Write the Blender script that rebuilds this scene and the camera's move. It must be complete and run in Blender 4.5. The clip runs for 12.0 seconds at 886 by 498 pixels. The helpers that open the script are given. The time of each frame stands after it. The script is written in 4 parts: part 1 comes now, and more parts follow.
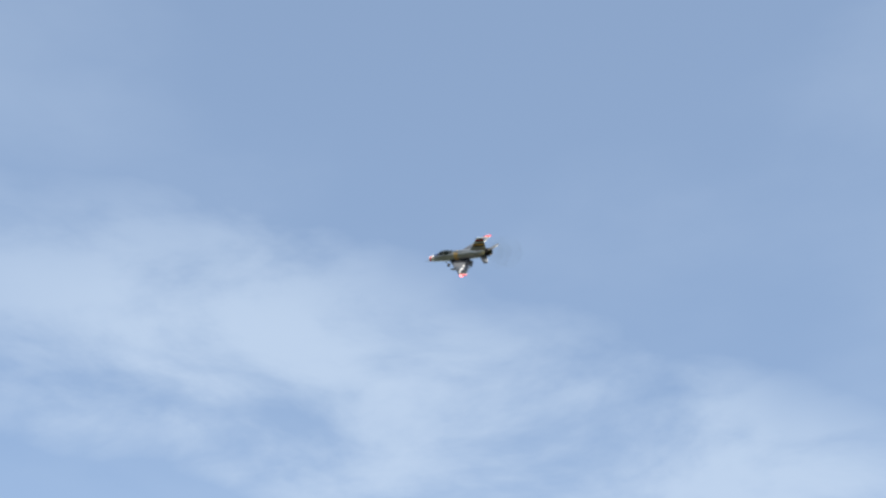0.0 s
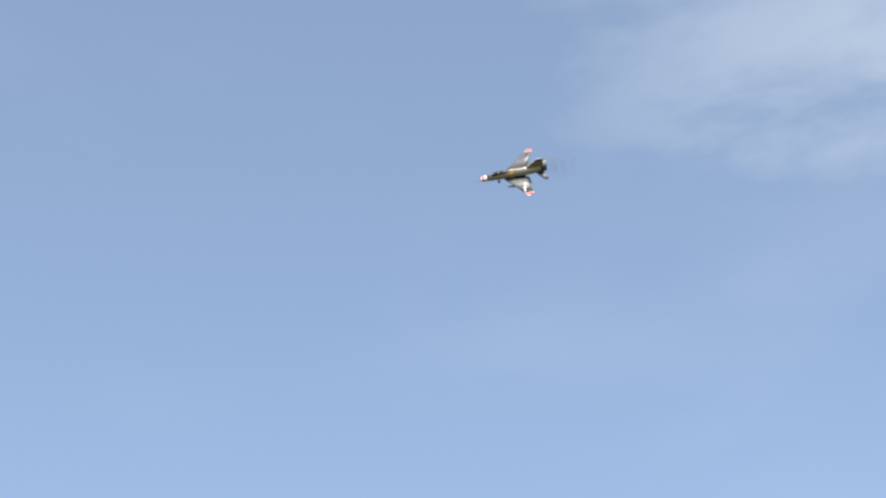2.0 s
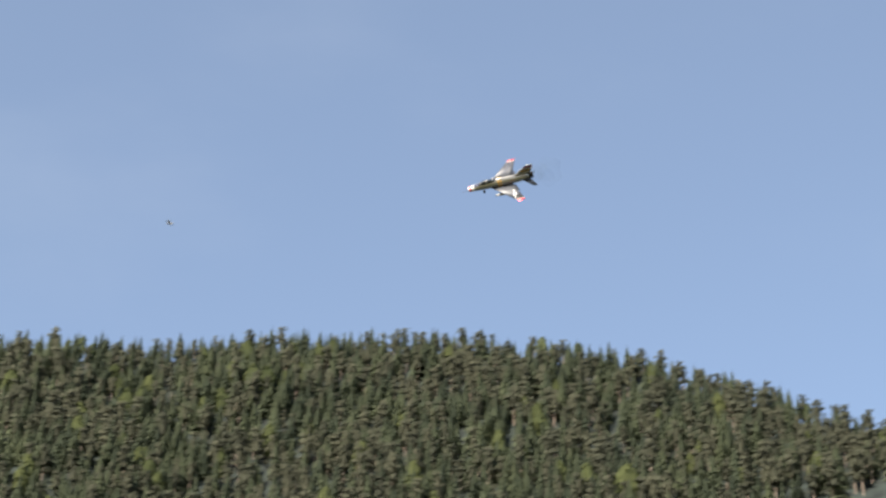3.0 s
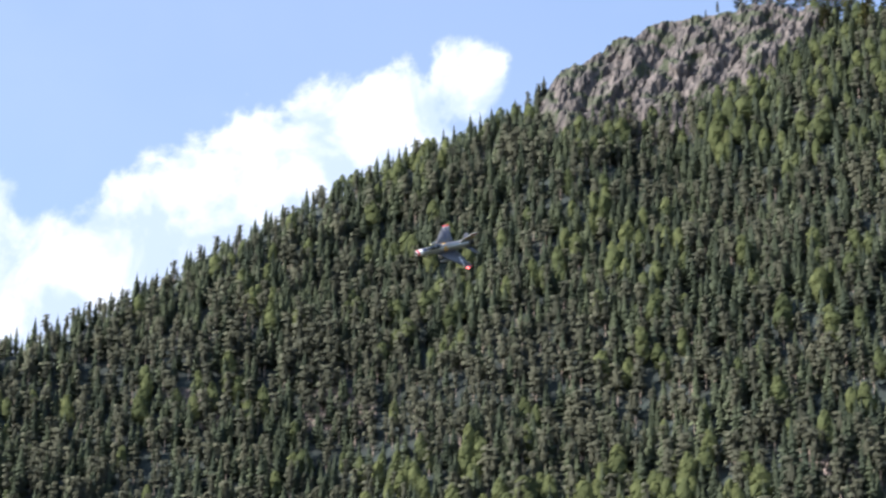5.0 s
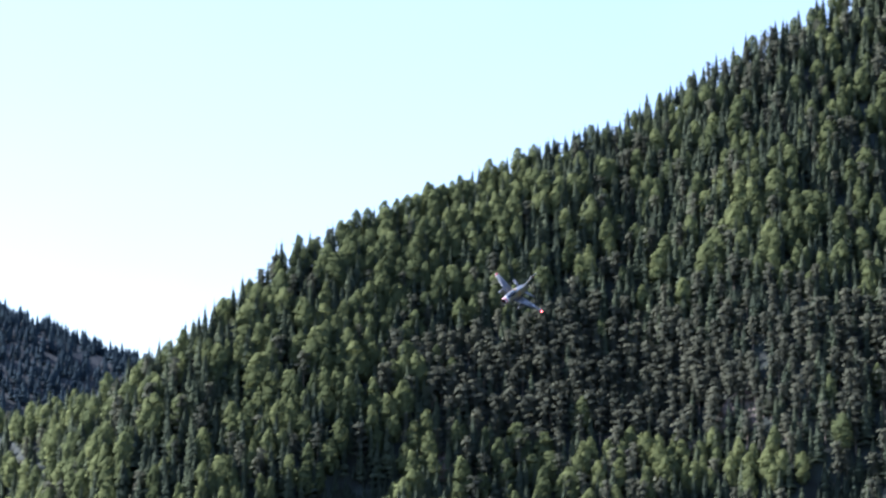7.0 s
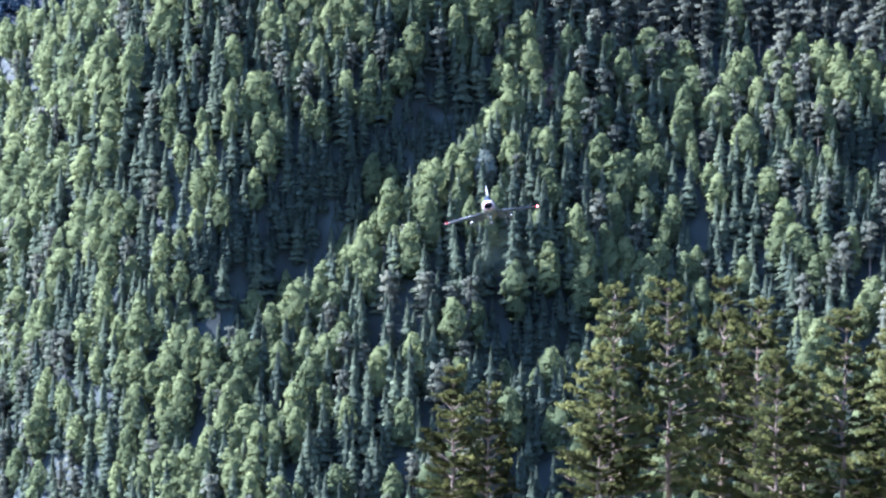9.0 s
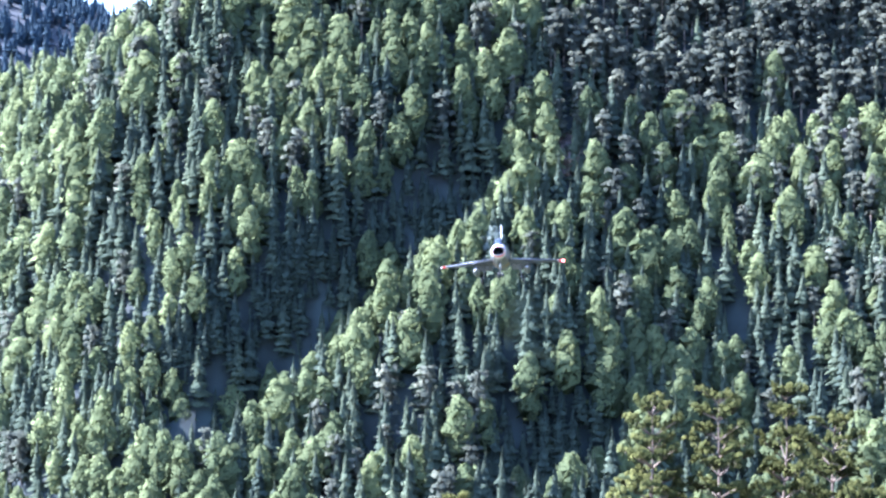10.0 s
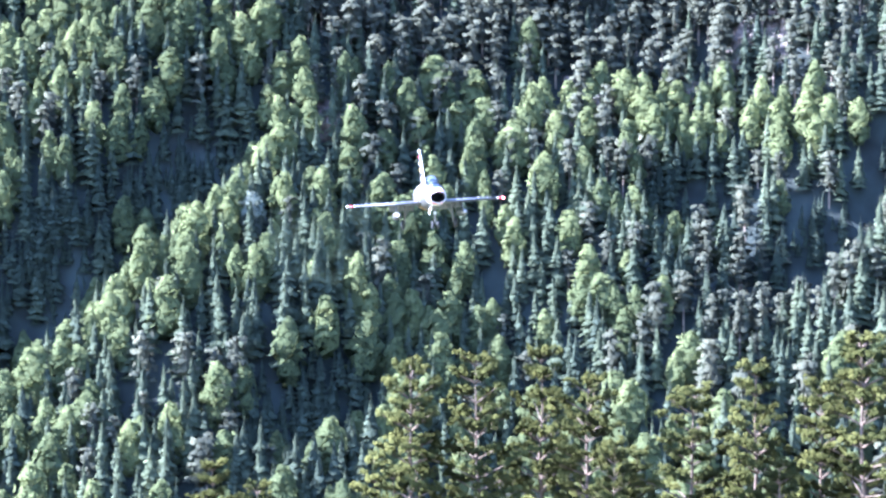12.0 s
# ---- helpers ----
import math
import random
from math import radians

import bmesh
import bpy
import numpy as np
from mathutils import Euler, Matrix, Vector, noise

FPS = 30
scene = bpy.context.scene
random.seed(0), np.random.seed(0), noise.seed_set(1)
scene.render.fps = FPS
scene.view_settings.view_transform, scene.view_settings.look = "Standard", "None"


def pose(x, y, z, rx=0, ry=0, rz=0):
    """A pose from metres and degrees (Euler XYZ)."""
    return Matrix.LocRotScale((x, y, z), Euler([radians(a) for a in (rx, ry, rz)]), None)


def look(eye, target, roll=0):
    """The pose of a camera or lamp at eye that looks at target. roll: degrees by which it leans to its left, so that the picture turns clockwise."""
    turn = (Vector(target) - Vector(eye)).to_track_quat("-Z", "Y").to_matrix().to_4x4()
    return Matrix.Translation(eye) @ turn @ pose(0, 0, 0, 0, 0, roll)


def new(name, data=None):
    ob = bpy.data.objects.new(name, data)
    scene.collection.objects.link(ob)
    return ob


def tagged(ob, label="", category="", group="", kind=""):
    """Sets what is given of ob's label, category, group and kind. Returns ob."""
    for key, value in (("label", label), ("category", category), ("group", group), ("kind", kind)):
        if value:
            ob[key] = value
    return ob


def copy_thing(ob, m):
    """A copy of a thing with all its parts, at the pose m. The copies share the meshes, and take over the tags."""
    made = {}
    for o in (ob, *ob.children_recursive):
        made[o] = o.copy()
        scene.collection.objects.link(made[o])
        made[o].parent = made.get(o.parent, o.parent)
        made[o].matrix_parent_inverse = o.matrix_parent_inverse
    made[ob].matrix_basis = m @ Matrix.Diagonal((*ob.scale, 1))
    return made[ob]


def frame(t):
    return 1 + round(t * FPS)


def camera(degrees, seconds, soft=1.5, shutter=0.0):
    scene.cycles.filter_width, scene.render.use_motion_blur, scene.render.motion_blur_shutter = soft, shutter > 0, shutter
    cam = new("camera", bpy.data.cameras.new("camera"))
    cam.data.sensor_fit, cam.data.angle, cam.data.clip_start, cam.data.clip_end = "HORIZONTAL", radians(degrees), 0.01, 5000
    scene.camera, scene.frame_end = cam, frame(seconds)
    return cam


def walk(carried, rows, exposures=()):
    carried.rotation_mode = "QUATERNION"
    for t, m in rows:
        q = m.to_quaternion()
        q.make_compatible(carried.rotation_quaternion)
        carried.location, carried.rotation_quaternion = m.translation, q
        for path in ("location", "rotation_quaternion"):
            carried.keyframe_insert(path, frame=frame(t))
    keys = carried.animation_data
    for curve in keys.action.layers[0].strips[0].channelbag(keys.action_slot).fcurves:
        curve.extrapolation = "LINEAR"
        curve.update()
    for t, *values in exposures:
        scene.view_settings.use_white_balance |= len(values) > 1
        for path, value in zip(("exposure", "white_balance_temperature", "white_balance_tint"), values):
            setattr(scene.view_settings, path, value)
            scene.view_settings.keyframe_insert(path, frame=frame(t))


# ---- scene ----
EYE = Vector((0.0, 0.0, 34.0))
FAR_EYE = Vector((-43.70, 62.18, 34.0))


def aim(t_eye, yaw, pitch, roll=0.0):
    """A camera pose at an eye from yaw (left), pitch (up) and roll in degrees."""
    return pose(t_eye.x, t_eye.y, t_eye.z, 0, 0, yaw) @ pose(0, 0, 0, 90 + pitch, 0, 0) @ pose(0, 0, 0, 0, 0, roll)


def between(k):
    return EYE.lerp(FAR_EYE, k)


def advance(t):
    """The camera's way to the second stand at an even pace, and where it looks on the way."""
    u = min(max(t - 7.45, 0.0), 2.1)
    gone = (5 * u * u if u < 0.1 else u - 0.05 if u < 2.0 else 2.0 - 5 * (2.1 - u) ** 2) / 2.0
    at = (7.4, 7.5, 7.7, 8.0, 8.3, 8.6, 9.0, 9.3, 9.5, 9.7)
    yaw = np.interp(t, at, (36.15, 36.22, 34.7, 33.9, 34.4, 35.5, 37.2, 37.48, 36.7, 36.75))
    pitch = np.interp(t, at, (3.8, 3.0, 1.8, 0.0, -1.4, -2.5, -3.5, -3.80, -3.8, -3.05))
    return aim(between(gone), float(yaw), float(pitch), 0.1)


cam = camera(26.0, 12.0, soft=2.5, shutter=0.12)
CAMERA_ROWS = [
    (0.0, aim(EYE, -95.0, 43.9)), (0.5, aim(EYE, -88.0, 42.0)), (1.0, aim(EYE, -81.0, 39.6)),
    (1.5, aim(EYE, -74.0, 37.4)), (2.0, aim(EYE, -66.0, 36.0, -0.6)), (2.3, aim(EYE, -60.85, 35.21, -0.8)),
    (2.5, aim(EYE, -54.93, 34.58, -0.4)), (2.7, aim(EYE, -49.71, 33.69, -0.1)), (3.0, aim(EYE, -39.30, 32.03, 0.66)),
    (3.2, aim(EYE, -33.41, 30.58, 1.0)), (3.7, aim(EYE, -20.8, 27.7, 0.5)), (4.2, aim(EYE, -10.6, 25.1, -0.2)),
    (4.8, aim(EYE, -2.26, 22.60, -0.64)), (5.0, aim(EYE, 0.0, 21.70, -0.35)),
    (5.2, aim(EYE, 3.17, 19.79)), (5.5, aim(EYE, 9.83, 18.97, 0.35)), (6.0, aim(EYE, 19.04, 15.78, 0.32)),
    (6.5, aim(EYE, 26.31, 11.63)), (6.8, aim(EYE, 31.78, 9.30, 0.1)), (7.0, aim(EYE, 34.31, 7.49, 0.14)),
    (7.3, aim(EYE, 35.9, 4.7, 0.14)),
    *[(t, advance(t)) for t in np.arange(7.4, 9.71, 0.1).round(1)],
    (10.0, aim(FAR_EYE, 37.61, -1.28)), (10.5, aim(FAR_EYE, 36.72, -0.02)), (11.0, aim(FAR_EYE, 35.30, -0.56)),
    (11.5, aim(FAR_EYE, 33.67, -0.04)), (12.0, aim(FAR_EYE, 30.40, -2.32)),
]
walk(cam, CAMERA_ROWS, exposures=((0.0, 1.25, 6350, 6), (3.2, 1.10, 6550, 10), (4.8, 1.40, 5850, 13), (6.5, 1.65, 5550, 17), (7.5, 1.95, 5000, 15), (9.3, 3.15, 4700, 22), (12.0, 3.7, 4700, 22)))

# ---------------------------------------------------------------- sky and sun
SUN_AZ, SUN_EL = 111.0, 37.0


def direction(az, el):
    a, e = radians(az), radians(el)
    return Vector((-math.sin(a) * math.cos(e), math.cos(a) * math.cos(e), math.sin(e)))


sun = new("sun", bpy.data.lights.new("sun", "SUN"))
sun.data.energy, sun.data.angle, sun.data.color = 5.0, radians(0.6), (1.0, 0.91, 0.77)
sun.matrix_world = look(direction(SUN_AZ, SUN_EL) * 900, (0, 0, 0))

world = bpy.data.worlds.new("sky")
scene.world = world
world.use_nodes = True
WN, WL = world.node_tree.nodes, world.node_tree.links
WN.clear()


def wnode(kind, **values):
    n = WN.new(kind)
    for key, value in values.items():
        n.inputs[key].default_value = value
    return n


def wmath(op, a, b=None, clamp=False):
    n = WN.new("ShaderNodeMath")
    n.operation, n.use_clamp = op, clamp
    for i, v in enumerate((a, b)):
        if v is None:
            continue
        if isinstance(v, (int, float)):
            n.inputs[i].default_value = v
        else:
            WL.new(v, n.inputs[i])
    return n.outputs[0]


def wrange(value, a, b, c=0.0, d=1.0, smooth=True):
    n = WN.new("ShaderNodeMapRange")
    n.interpolation_type = "SMOOTHSTEP" if smooth else "LINEAR"
    WL.new(value, n.inputs["Value"])
    for key, v in (("From Min", a), ("From Max", b), ("To Min", c), ("To Max", d)):
        n.inputs[key].default_value = v
    return n.outputs["Result"]


def wdot(vec, c):
    n = WN.new("ShaderNodeVectorMath")
    n.operation = "DOT_PRODUCT"
    WL.new(vec, n.inputs[0])
    n.inputs[1].default_value = c
    return n.outputs["Value"]


def wnoise(vec, scale, detail=6.0, rough=0.55, warp=0.0):
    n = WN.new("ShaderNodeTexNoise")
    WL.new(vec, n.inputs["Vector"])
    for key, v in (("Scale", scale), ("Detail", detail), ("Roughness", rough), ("Distortion", warp)):
        n.inputs[key].default_value = v
    return n.outputs["Fac"]


sky = WN.new("ShaderNodeTexSky")
sky.sky_type, sky.sun_disc = "NISHITA", False
sky.sun_elevation, sky.sun_rotation = radians(SUN_EL), radians(-SUN_AZ)
sky.air_density, sky.dust_density, sky.ozone_density = 1.0, 1.1, 1.2
coord = WN.new("ShaderNodeTexCoord").outputs["Generated"]

# cumulus heaps above the ridge: azimuth, elevation, radius in degrees
HEAPS = ((-0.9, 26.6, 1.0), (1.2, 25.2, 1.5), (3.4, 24.5, 1.7), (5.6, 23.5, 1.8), (7.6, 22.4, 1.8), (9.6, 21.1, 1.9), (11.8, 20.0, 2.0),
         (14.0, 19.6, 2.1), (15.0, 22.6, 1.1), (16.6, 19.6, 2.5), (18.0, 22.2, 1.8), (16.8, 23.9, 0.8), (20.4, 20.4, 2.0), (22.6, 21.6, 2.0),
         (25.4, 22.6, 2.2), (28.6, 21.6, 2.3), (31.6, 21.2, 2.4), (34.6, 20.6, 2.2), (5.0, 21.5, 2.6), (9.0, 19.0, 2.6), (1.0, 23.0, 2.4),
         (23.0, 19.4, 1.6), (26.0, 19.1, 1.6), (29.0, 18.9, 1.6), (32.0, 18.6, 1.6), (35.0, 18.6, 1.6), (38.0, 21.5, 2.6), (44.0, 23.5, 3.5))
heap = None
for az, el, rad in HEAPS:
    one = wrange(wdot(coord, direction(az, el)), math.cos(radians(rad * 1.7)), 1.0, smooth=False)
    heap = one if heap is None else wmath("MAXIMUM", heap, one)
billow = wnoise(coord, 26.0, 9.0, 0.56, 0.3)
small_billow = wnoise(coord, 75.0, 6.0, 0.6)
cum = wmath("ADD", heap, wmath("MULTIPLY", wmath("SUBTRACT", billow, 0.5), 2.1))
cum = wmath("ADD", cum, wmath("MULTIPLY", wmath("SUBTRACT", small_billow, 0.5), 0.8))
cumulus = wmath("MULTIPLY", wrange(cum, 0.26, 0.66), wrange(heap, 0.01, 0.25))
# thin bright veil round the heaps, towards the sun
veil = wrange(wdot(coord, direction(24.0, 17.0)), math.cos(radians(40.0)), math.cos(radians(4.0)))
veil = wmath("MULTIPLY", veil, wrange(wnoise(coord, 5.0, 4.0), 0.2, 0.7, 0.55, 1.0))
# streak of cirrus, a band along a tilted great circle
BAND = CAMERA_ROWS[1][1].to_3x3()
edge_a = BAND @ Vector((-0.2309, 0.015, -1.0))
edge_b = BAND @ Vector((0.2309, -0.085, -1.0))
band_n = edge_a.cross(edge_b).normalized()
if band_n.z < 0:
    band_n = -band_n
squeeze = WN.new("ShaderNodeMapping")
squeeze.vector_type = "POINT"
WL.new(coord, squeeze.inputs["Vector"])
squeeze.inputs["Rotation"].default_value = (0.25, 0.1, radians(-88.0))
squeeze.inputs["Scale"].default_value = (1.0, 1.0, 2.6)
wisps = wnoise(squeeze.outputs["Vector"], 9.0, 9.0, 0.56, 0.25)
broad = wnoise(coord, 4.5, 4.0, 0.5)
off = wmath("ADD", wdot(coord, band_n), wmath("MULTIPLY", wmath("SUBTRACT", broad, 0.5), 0.10))
band = wmath("MULTIPLY", wrange(off, -0.075, -0.035), wrange(off, 0.02, 0.12, 1.0, 0.0))
near_band = wrange(wdot(coord, direction(-101.5, 38.5)), math.cos(radians(30.0)), math.cos(radians(12.0)))
cirrus = wmath("MULTIPLY", wmath("MULTIPLY", band, near_band), wrange(wisps, 0.25, 0.62, 0.35, 1.0), clamp=True)
sheet = wmath("MULTIPLY", wrange(wnoise(squeeze.outputs["Vector"], 3.5, 7.0, 0.5), 0.45, 0.75, 0.22, 0.36), 1.0)


def wmix(fac, a, b):
    n = WN.new("ShaderNodeMix")
    n.data_type = "RGBA"
    WL.new(fac, n.inputs["Factor"])
    for sock, v in ((n.inputs["A"], a), (n.inputs["B"], b)):
        if isinstance(v, tuple):
            sock.default_value = v
        else:
            WL.new(v, sock)
    return n.outputs["Result"]


SKY = 0.10
gain = WN.new("ShaderNodeVectorMath")
gain.operation = "SCALE"
WL.new(sky.outputs["Color"], gain.inputs[0])
gain.inputs["Scale"].default_value = SKY
lit = wmix(wmath("MULTIPLY", veil, 0.34), gain.outputs["Vector"], (0.28, 0.31, 0.37, 1))
lit = wmix(wmath("MAXIMUM", wmath("MULTIPLY", cirrus, 0.75), sheet), lit, (0.27, 0.31, 0.38, 1))
shade = wmix(wrange(billow, 0.42, 0.62), (0.29, 0.33, 0.39, 1), (0.45, 0.45, 0.45, 1))
lit = wmix(cumulus, lit, shade)
back = WN.new("ShaderNodeBackground")
WL.new(lit, back.inputs["Color"])
WL.new(back.outputs[0], WN.new("ShaderNodeOutputWorld").inputs["Surface"])


# ---------------------------------------------------------------- materials
def material(name, base, rough=0.7, metal=0.0, grain=0.0, scale=8.0, bump=0.0, emit=None, spec=0.5):
    m = bpy.data.materials.new(name)
    m.use_nodes = True
    n, l = m.node_tree.nodes, m.node_tree.links
    p = n["Principled BSDF"]
    p.inputs["Base Color"].default_value = (*base, 1)
    p.inputs["Roughness"].default_value, p.inputs["Metallic"].default_value = rough, metal
    p.inputs["Specular IOR Level"].default_value = spec
    if grain or bump:
        tex = n.new("ShaderNodeTexNoise")
        tex.inputs["Scale"].default_value, tex.inputs["Detail"].default_value = scale, 8
        co = n.new("ShaderNodeTexCoord")
        l.new(co.outputs["Object"], tex.inputs["Vector"])
        if grain:
            ramp = n.new("ShaderNodeValToRGB")
            ramp.color_ramp.elements[0].position, ramp.color_ramp.elements[1].position = 0.3, 0.7
            ramp.color_ramp.elements[0].color = (*[c * (1 - grain) for c in base], 1)
            ramp.color_ramp.elements[1].color = (*[min(1, c * (1 + grain)) for c in base], 1)
            l.new(tex.outputs["Fac"], ramp.inputs["Fac"])
            l.new(ramp.outputs["Color"], p.inputs["Base Color"])
        if bump:
            b = n.new("ShaderNodeBump")
            b.inputs["Strength"].default_value = bump
            l.new(tex.outputs["Fac"], b.inputs["Height"])
            l.new(b.outputs["Normal"], p.inputs["Normal"])
    if emit:
        p.inputs["Emission Color"].default_value, p.inputs["Emission Strength"].default_value = (*emit[:3], 1), emit[3]
    return m


def foliage(name, dark, light, through_light=0.3, leaf=3.6, gap=0.43):
    """Leaves or needles: colour by tree (the attribute tint) and by clump, some light passing through."""
    m = bpy.data.materials.new(name)
    m.use_nodes = True
    n, l = m.node_tree.nodes, m.node_tree.links
    out = n["Material Output"]
    n.remove(n["Principled BSDF"])
    at = n.new("ShaderNodeAttribute")
    at.attribute_name = "tint"
    geo = n.new("ShaderNodeNewGeometry")
    add = n.new("ShaderNodeMath")
    add.operation = "MULTIPLY_ADD"
    l.new(geo.outputs["Random Per Island"], add.inputs[0])
    add.inputs[1].default_value = 0.22
    l.new(at.outputs["Fac"], add.inputs[2])
    ramp = n.new("ShaderNodeValToRGB")
    ramp.color_ramp.elements[0].color, ramp.color_ramp.elements[1].color = (*dark, 1), (*light, 1)
    ramp.color_ramp.elements[0].position, ramp.color_ramp.elements[1].position = 0.1, 1.1
    l.new(add.outputs[0], ramp.inputs["Fac"])
    dif, tra, mix = n.new("ShaderNodeBsdfDiffuse"), n.new("ShaderNodeBsdfTranslucent"), n.new("ShaderNodeMixShader")
    l.new(ramp.outputs["Color"], dif.inputs["Color"])
    l.new(ramp.outputs["Color"], tra.inputs["Color"])
    mix.inputs["Fac"].default_value = through_light
    l.new(dif.outputs[0], mix.inputs[1])
    l.new(tra.outputs[0], mix.inputs[2])
    # leaves of a crown shade together, along its outer form
    form, unit = n.new("ShaderNodeAttribute"), n.new("ShaderNodeVectorMath")
    form.attribute_name, unit.operation = "form", "NORMALIZE"
    l.new(form.outputs["Vector"], unit.inputs[0])
    l.new(unit.outputs["Vector"], dif.inputs["Normal"])
    # gaps between the leaves of a clump
    co, tex, cut = n.new("ShaderNodeTexCoord"), n.new("ShaderNodeTexNoise"), n.new("ShaderNodeMapRange")
    tex.inputs["Scale"].default_value, tex.inputs["Detail"].default_value = leaf, 1.5
    l.new(co.outputs["Object"], tex.inputs["Vector"])
    l.new(tex.outputs["Fac"], cut.inputs["Value"])
    for key, v in (("From Min", gap), ("From Max", gap + 0.05)):
        cut.inputs[key].default_value = v
    clear, holes = n.new("ShaderNodeBsdfTransparent"), n.new("ShaderNodeMixShader")
    l.new(cut.outputs["Result"], holes.inputs["Fac"])
    l.new(clear.outputs[0], holes.inputs[1])
    l.new(mix.outputs[0], holes.inputs[2])
    l.new(holes.outputs[0], out.inputs["Surface"])
    return m


def rock(name, pale, dark, moss, scale):
    """Weathered rock: pale faces, dark joints and streaks, moss in broad patches."""
    m = bpy.data.materials.new(name)
    m.use_nodes = True
    n, l = m.node_tree.nodes, m.node_tree.links
    p = n["Principled BSDF"]
    p.inputs["Roughness"].default_value = 0.92
    co = n.new("ShaderNodeTexCoord")
    stretch = n.new("ShaderNodeMapping")
    stretch.inputs["Scale"].default_value = (1.0, 1.0, 0.45)
    l.new(co.outputs["Object"], stretch.inputs["Vector"])

    def tex(size, detail, source, low, high):
        t, r = n.new("ShaderNodeTexNoise"), n.new("ShaderNodeMapRange")
        t.inputs["Scale"].default_value, t.inputs["Detail"].default_value, t.inputs["Distortion"].default_value = size, detail, 0.6
        l.new(source, t.inputs["Vector"])
        l.new(t.outputs["Fac"], r.inputs["Value"])
        r.inputs["From Min"].default_value, r.inputs["From Max"].default_value = low, high
        return r.outputs["Result"]

    def blend(fac, a, b):
        x = n.new("ShaderNodeMix")
        x.data_type = "RGBA"
        l.new(fac, x.inputs["Factor"])
        for socket, value in ((x.inputs["A"], a), (x.inputs["B"], b)):
            if isinstance(value, tuple):
                socket.default_value = (*value, 1)
            else:
                l.new(value, socket)
        return x.outputs["Result"]

    grain = tex(scale, 8, stretch.outputs["Vector"], 0.36, 0.60)
    green = tex(scale * 0.35, 5, co.outputs["Object"], 0.52, 0.60)
    l.new(blend(green, blend(grain, dark, pale), moss), p.inputs["Base Color"])
    b = n.new("ShaderNodeBump")
    b.inputs["Strength"].default_value, b.inputs["Distance"].default_value = 0.9, 0.6
    l.new(grain, b.inputs["Height"])
    l.new(b.outputs["Normal"], p.inputs["Normal"])
    return m


SPRUCE = foliage("spruce_needles", (0.064, 0.080, 0.058), (0.116, 0.136, 0.082), 0.42, 6.5, 0.39)
# the haze of the distance is put into these bluish needles
HAZED_SPRUCE = foliage("hazed_spruce_needles", (0.040, 0.058, 0.072), (0.058, 0.080, 0.092), 0.3, 3.6, 0.30)
BIRCH = foliage("birch_leaves", (0.082, 0.100, 0.048), (0.150, 0.170, 0.074), 0.5, 7.0, 0.41)
PINE = foliage("pine_needles", (0.078, 0.084, 0.062), (0.118, 0.122, 0.086), 0.42, 6.5, 0.39)
PALE_LEAF = foliage("pale_leaves", (0.13, 0.155, 0.12), (0.20, 0.22, 0.17), 0.4, 7.0, 0.45)
NEAR_PINE = foliage("near_pine_needles", (0.054, 0.062, 0.022), (0.132, 0.132, 0.042), 0.35, 16.0, 0.34)
BARK = material("pine_bark", (0.125, 0.088, 0.062), 0.85, grain=0.5, scale=3.0, bump=0.4)
FAR_BARK = material("far_pine_bark", (0.21, 0.165, 0.13), 0.9, grain=0.4, scale=3.0)
# pale grass for unseen ground, added to bounce light up at the jet
BOUNCE_GRASS = material("bounce_dry_grass", (0.15, 0.145, 0.07), 0.95, grain=0.4, scale=0.5, bump=0.4)
# near-black floor: shade between trees and in gullies is put into its colour
SHADED_SOIL = material("shaded_forest_floor", (0.016, 0.023, 0.020), 0.95, grain=0.6, scale=0.35, bump=0.5)
# darker copy for the far hill, with shade under its trees painted in
FAR_SHADED_SOIL = material("far_shaded_floor", (0.006, 0.009, 0.011), 0.95, grain=0.4, scale=0.1)
ROCK = rock("grey_rock", (0.118, 0.100, 0.090), (0.036, 0.032, 0.031), (0.040, 0.048, 0.024), 0.55)
PALE_ROCK = rock("pale_rock", (0.20, 0.155, 0.135), (0.055, 0.046, 0.042), (0.05, 0.056, 0.030), 1.3)
ALU = material("bare_aluminium", (0.40, 0.385, 0.36), 0.30, metal=0.9, grain=0.10, scale=2.2)
GREY = material("light_grey_paint", (0.085, 0.09, 0.105), 0.42, metal=0.1, grain=0.06, scale=1.6)
RED = material("red_paint", (0.55, 0.02, 0.03), 0.4, grain=0.1, scale=6)
WHITE = material("white_paint", (0.62, 0.62, 0.60), 0.4, grain=0.04, scale=5)
BLACK = material("black_paint", (0.014, 0.014, 0.016), 0.5, grain=0.2, scale=5)
GOLD = material("yellow_paint", (0.62, 0.36, 0.06), 0.45, grain=0.1, scale=5)
NAVY = material("dark_blue_paint", (0.02, 0.03, 0.08), 0.45, grain=0.1, scale=5)
RUBBER = material("tyre_rubber", (0.02, 0.02, 0.02), 0.85, grain=0.2, scale=20)
STEEL = material("gear_steel", (0.16, 0.16, 0.16), 0.4, metal=0.6, grain=0.1, scale=10)
GLASS = material("tinted_canopy", (0.02, 0.025, 0.03), 0.06, spec=0.8)
SOOT = material("burnt_metal", (0.03, 0.026, 0.024), 0.5, metal=0.6, grain=0.3, scale=6)
LAMP = material("red_lamp", (0.8, 0.05, 0.05), 0.3, emit=(1.0, 0.12, 0.10, 9.0))

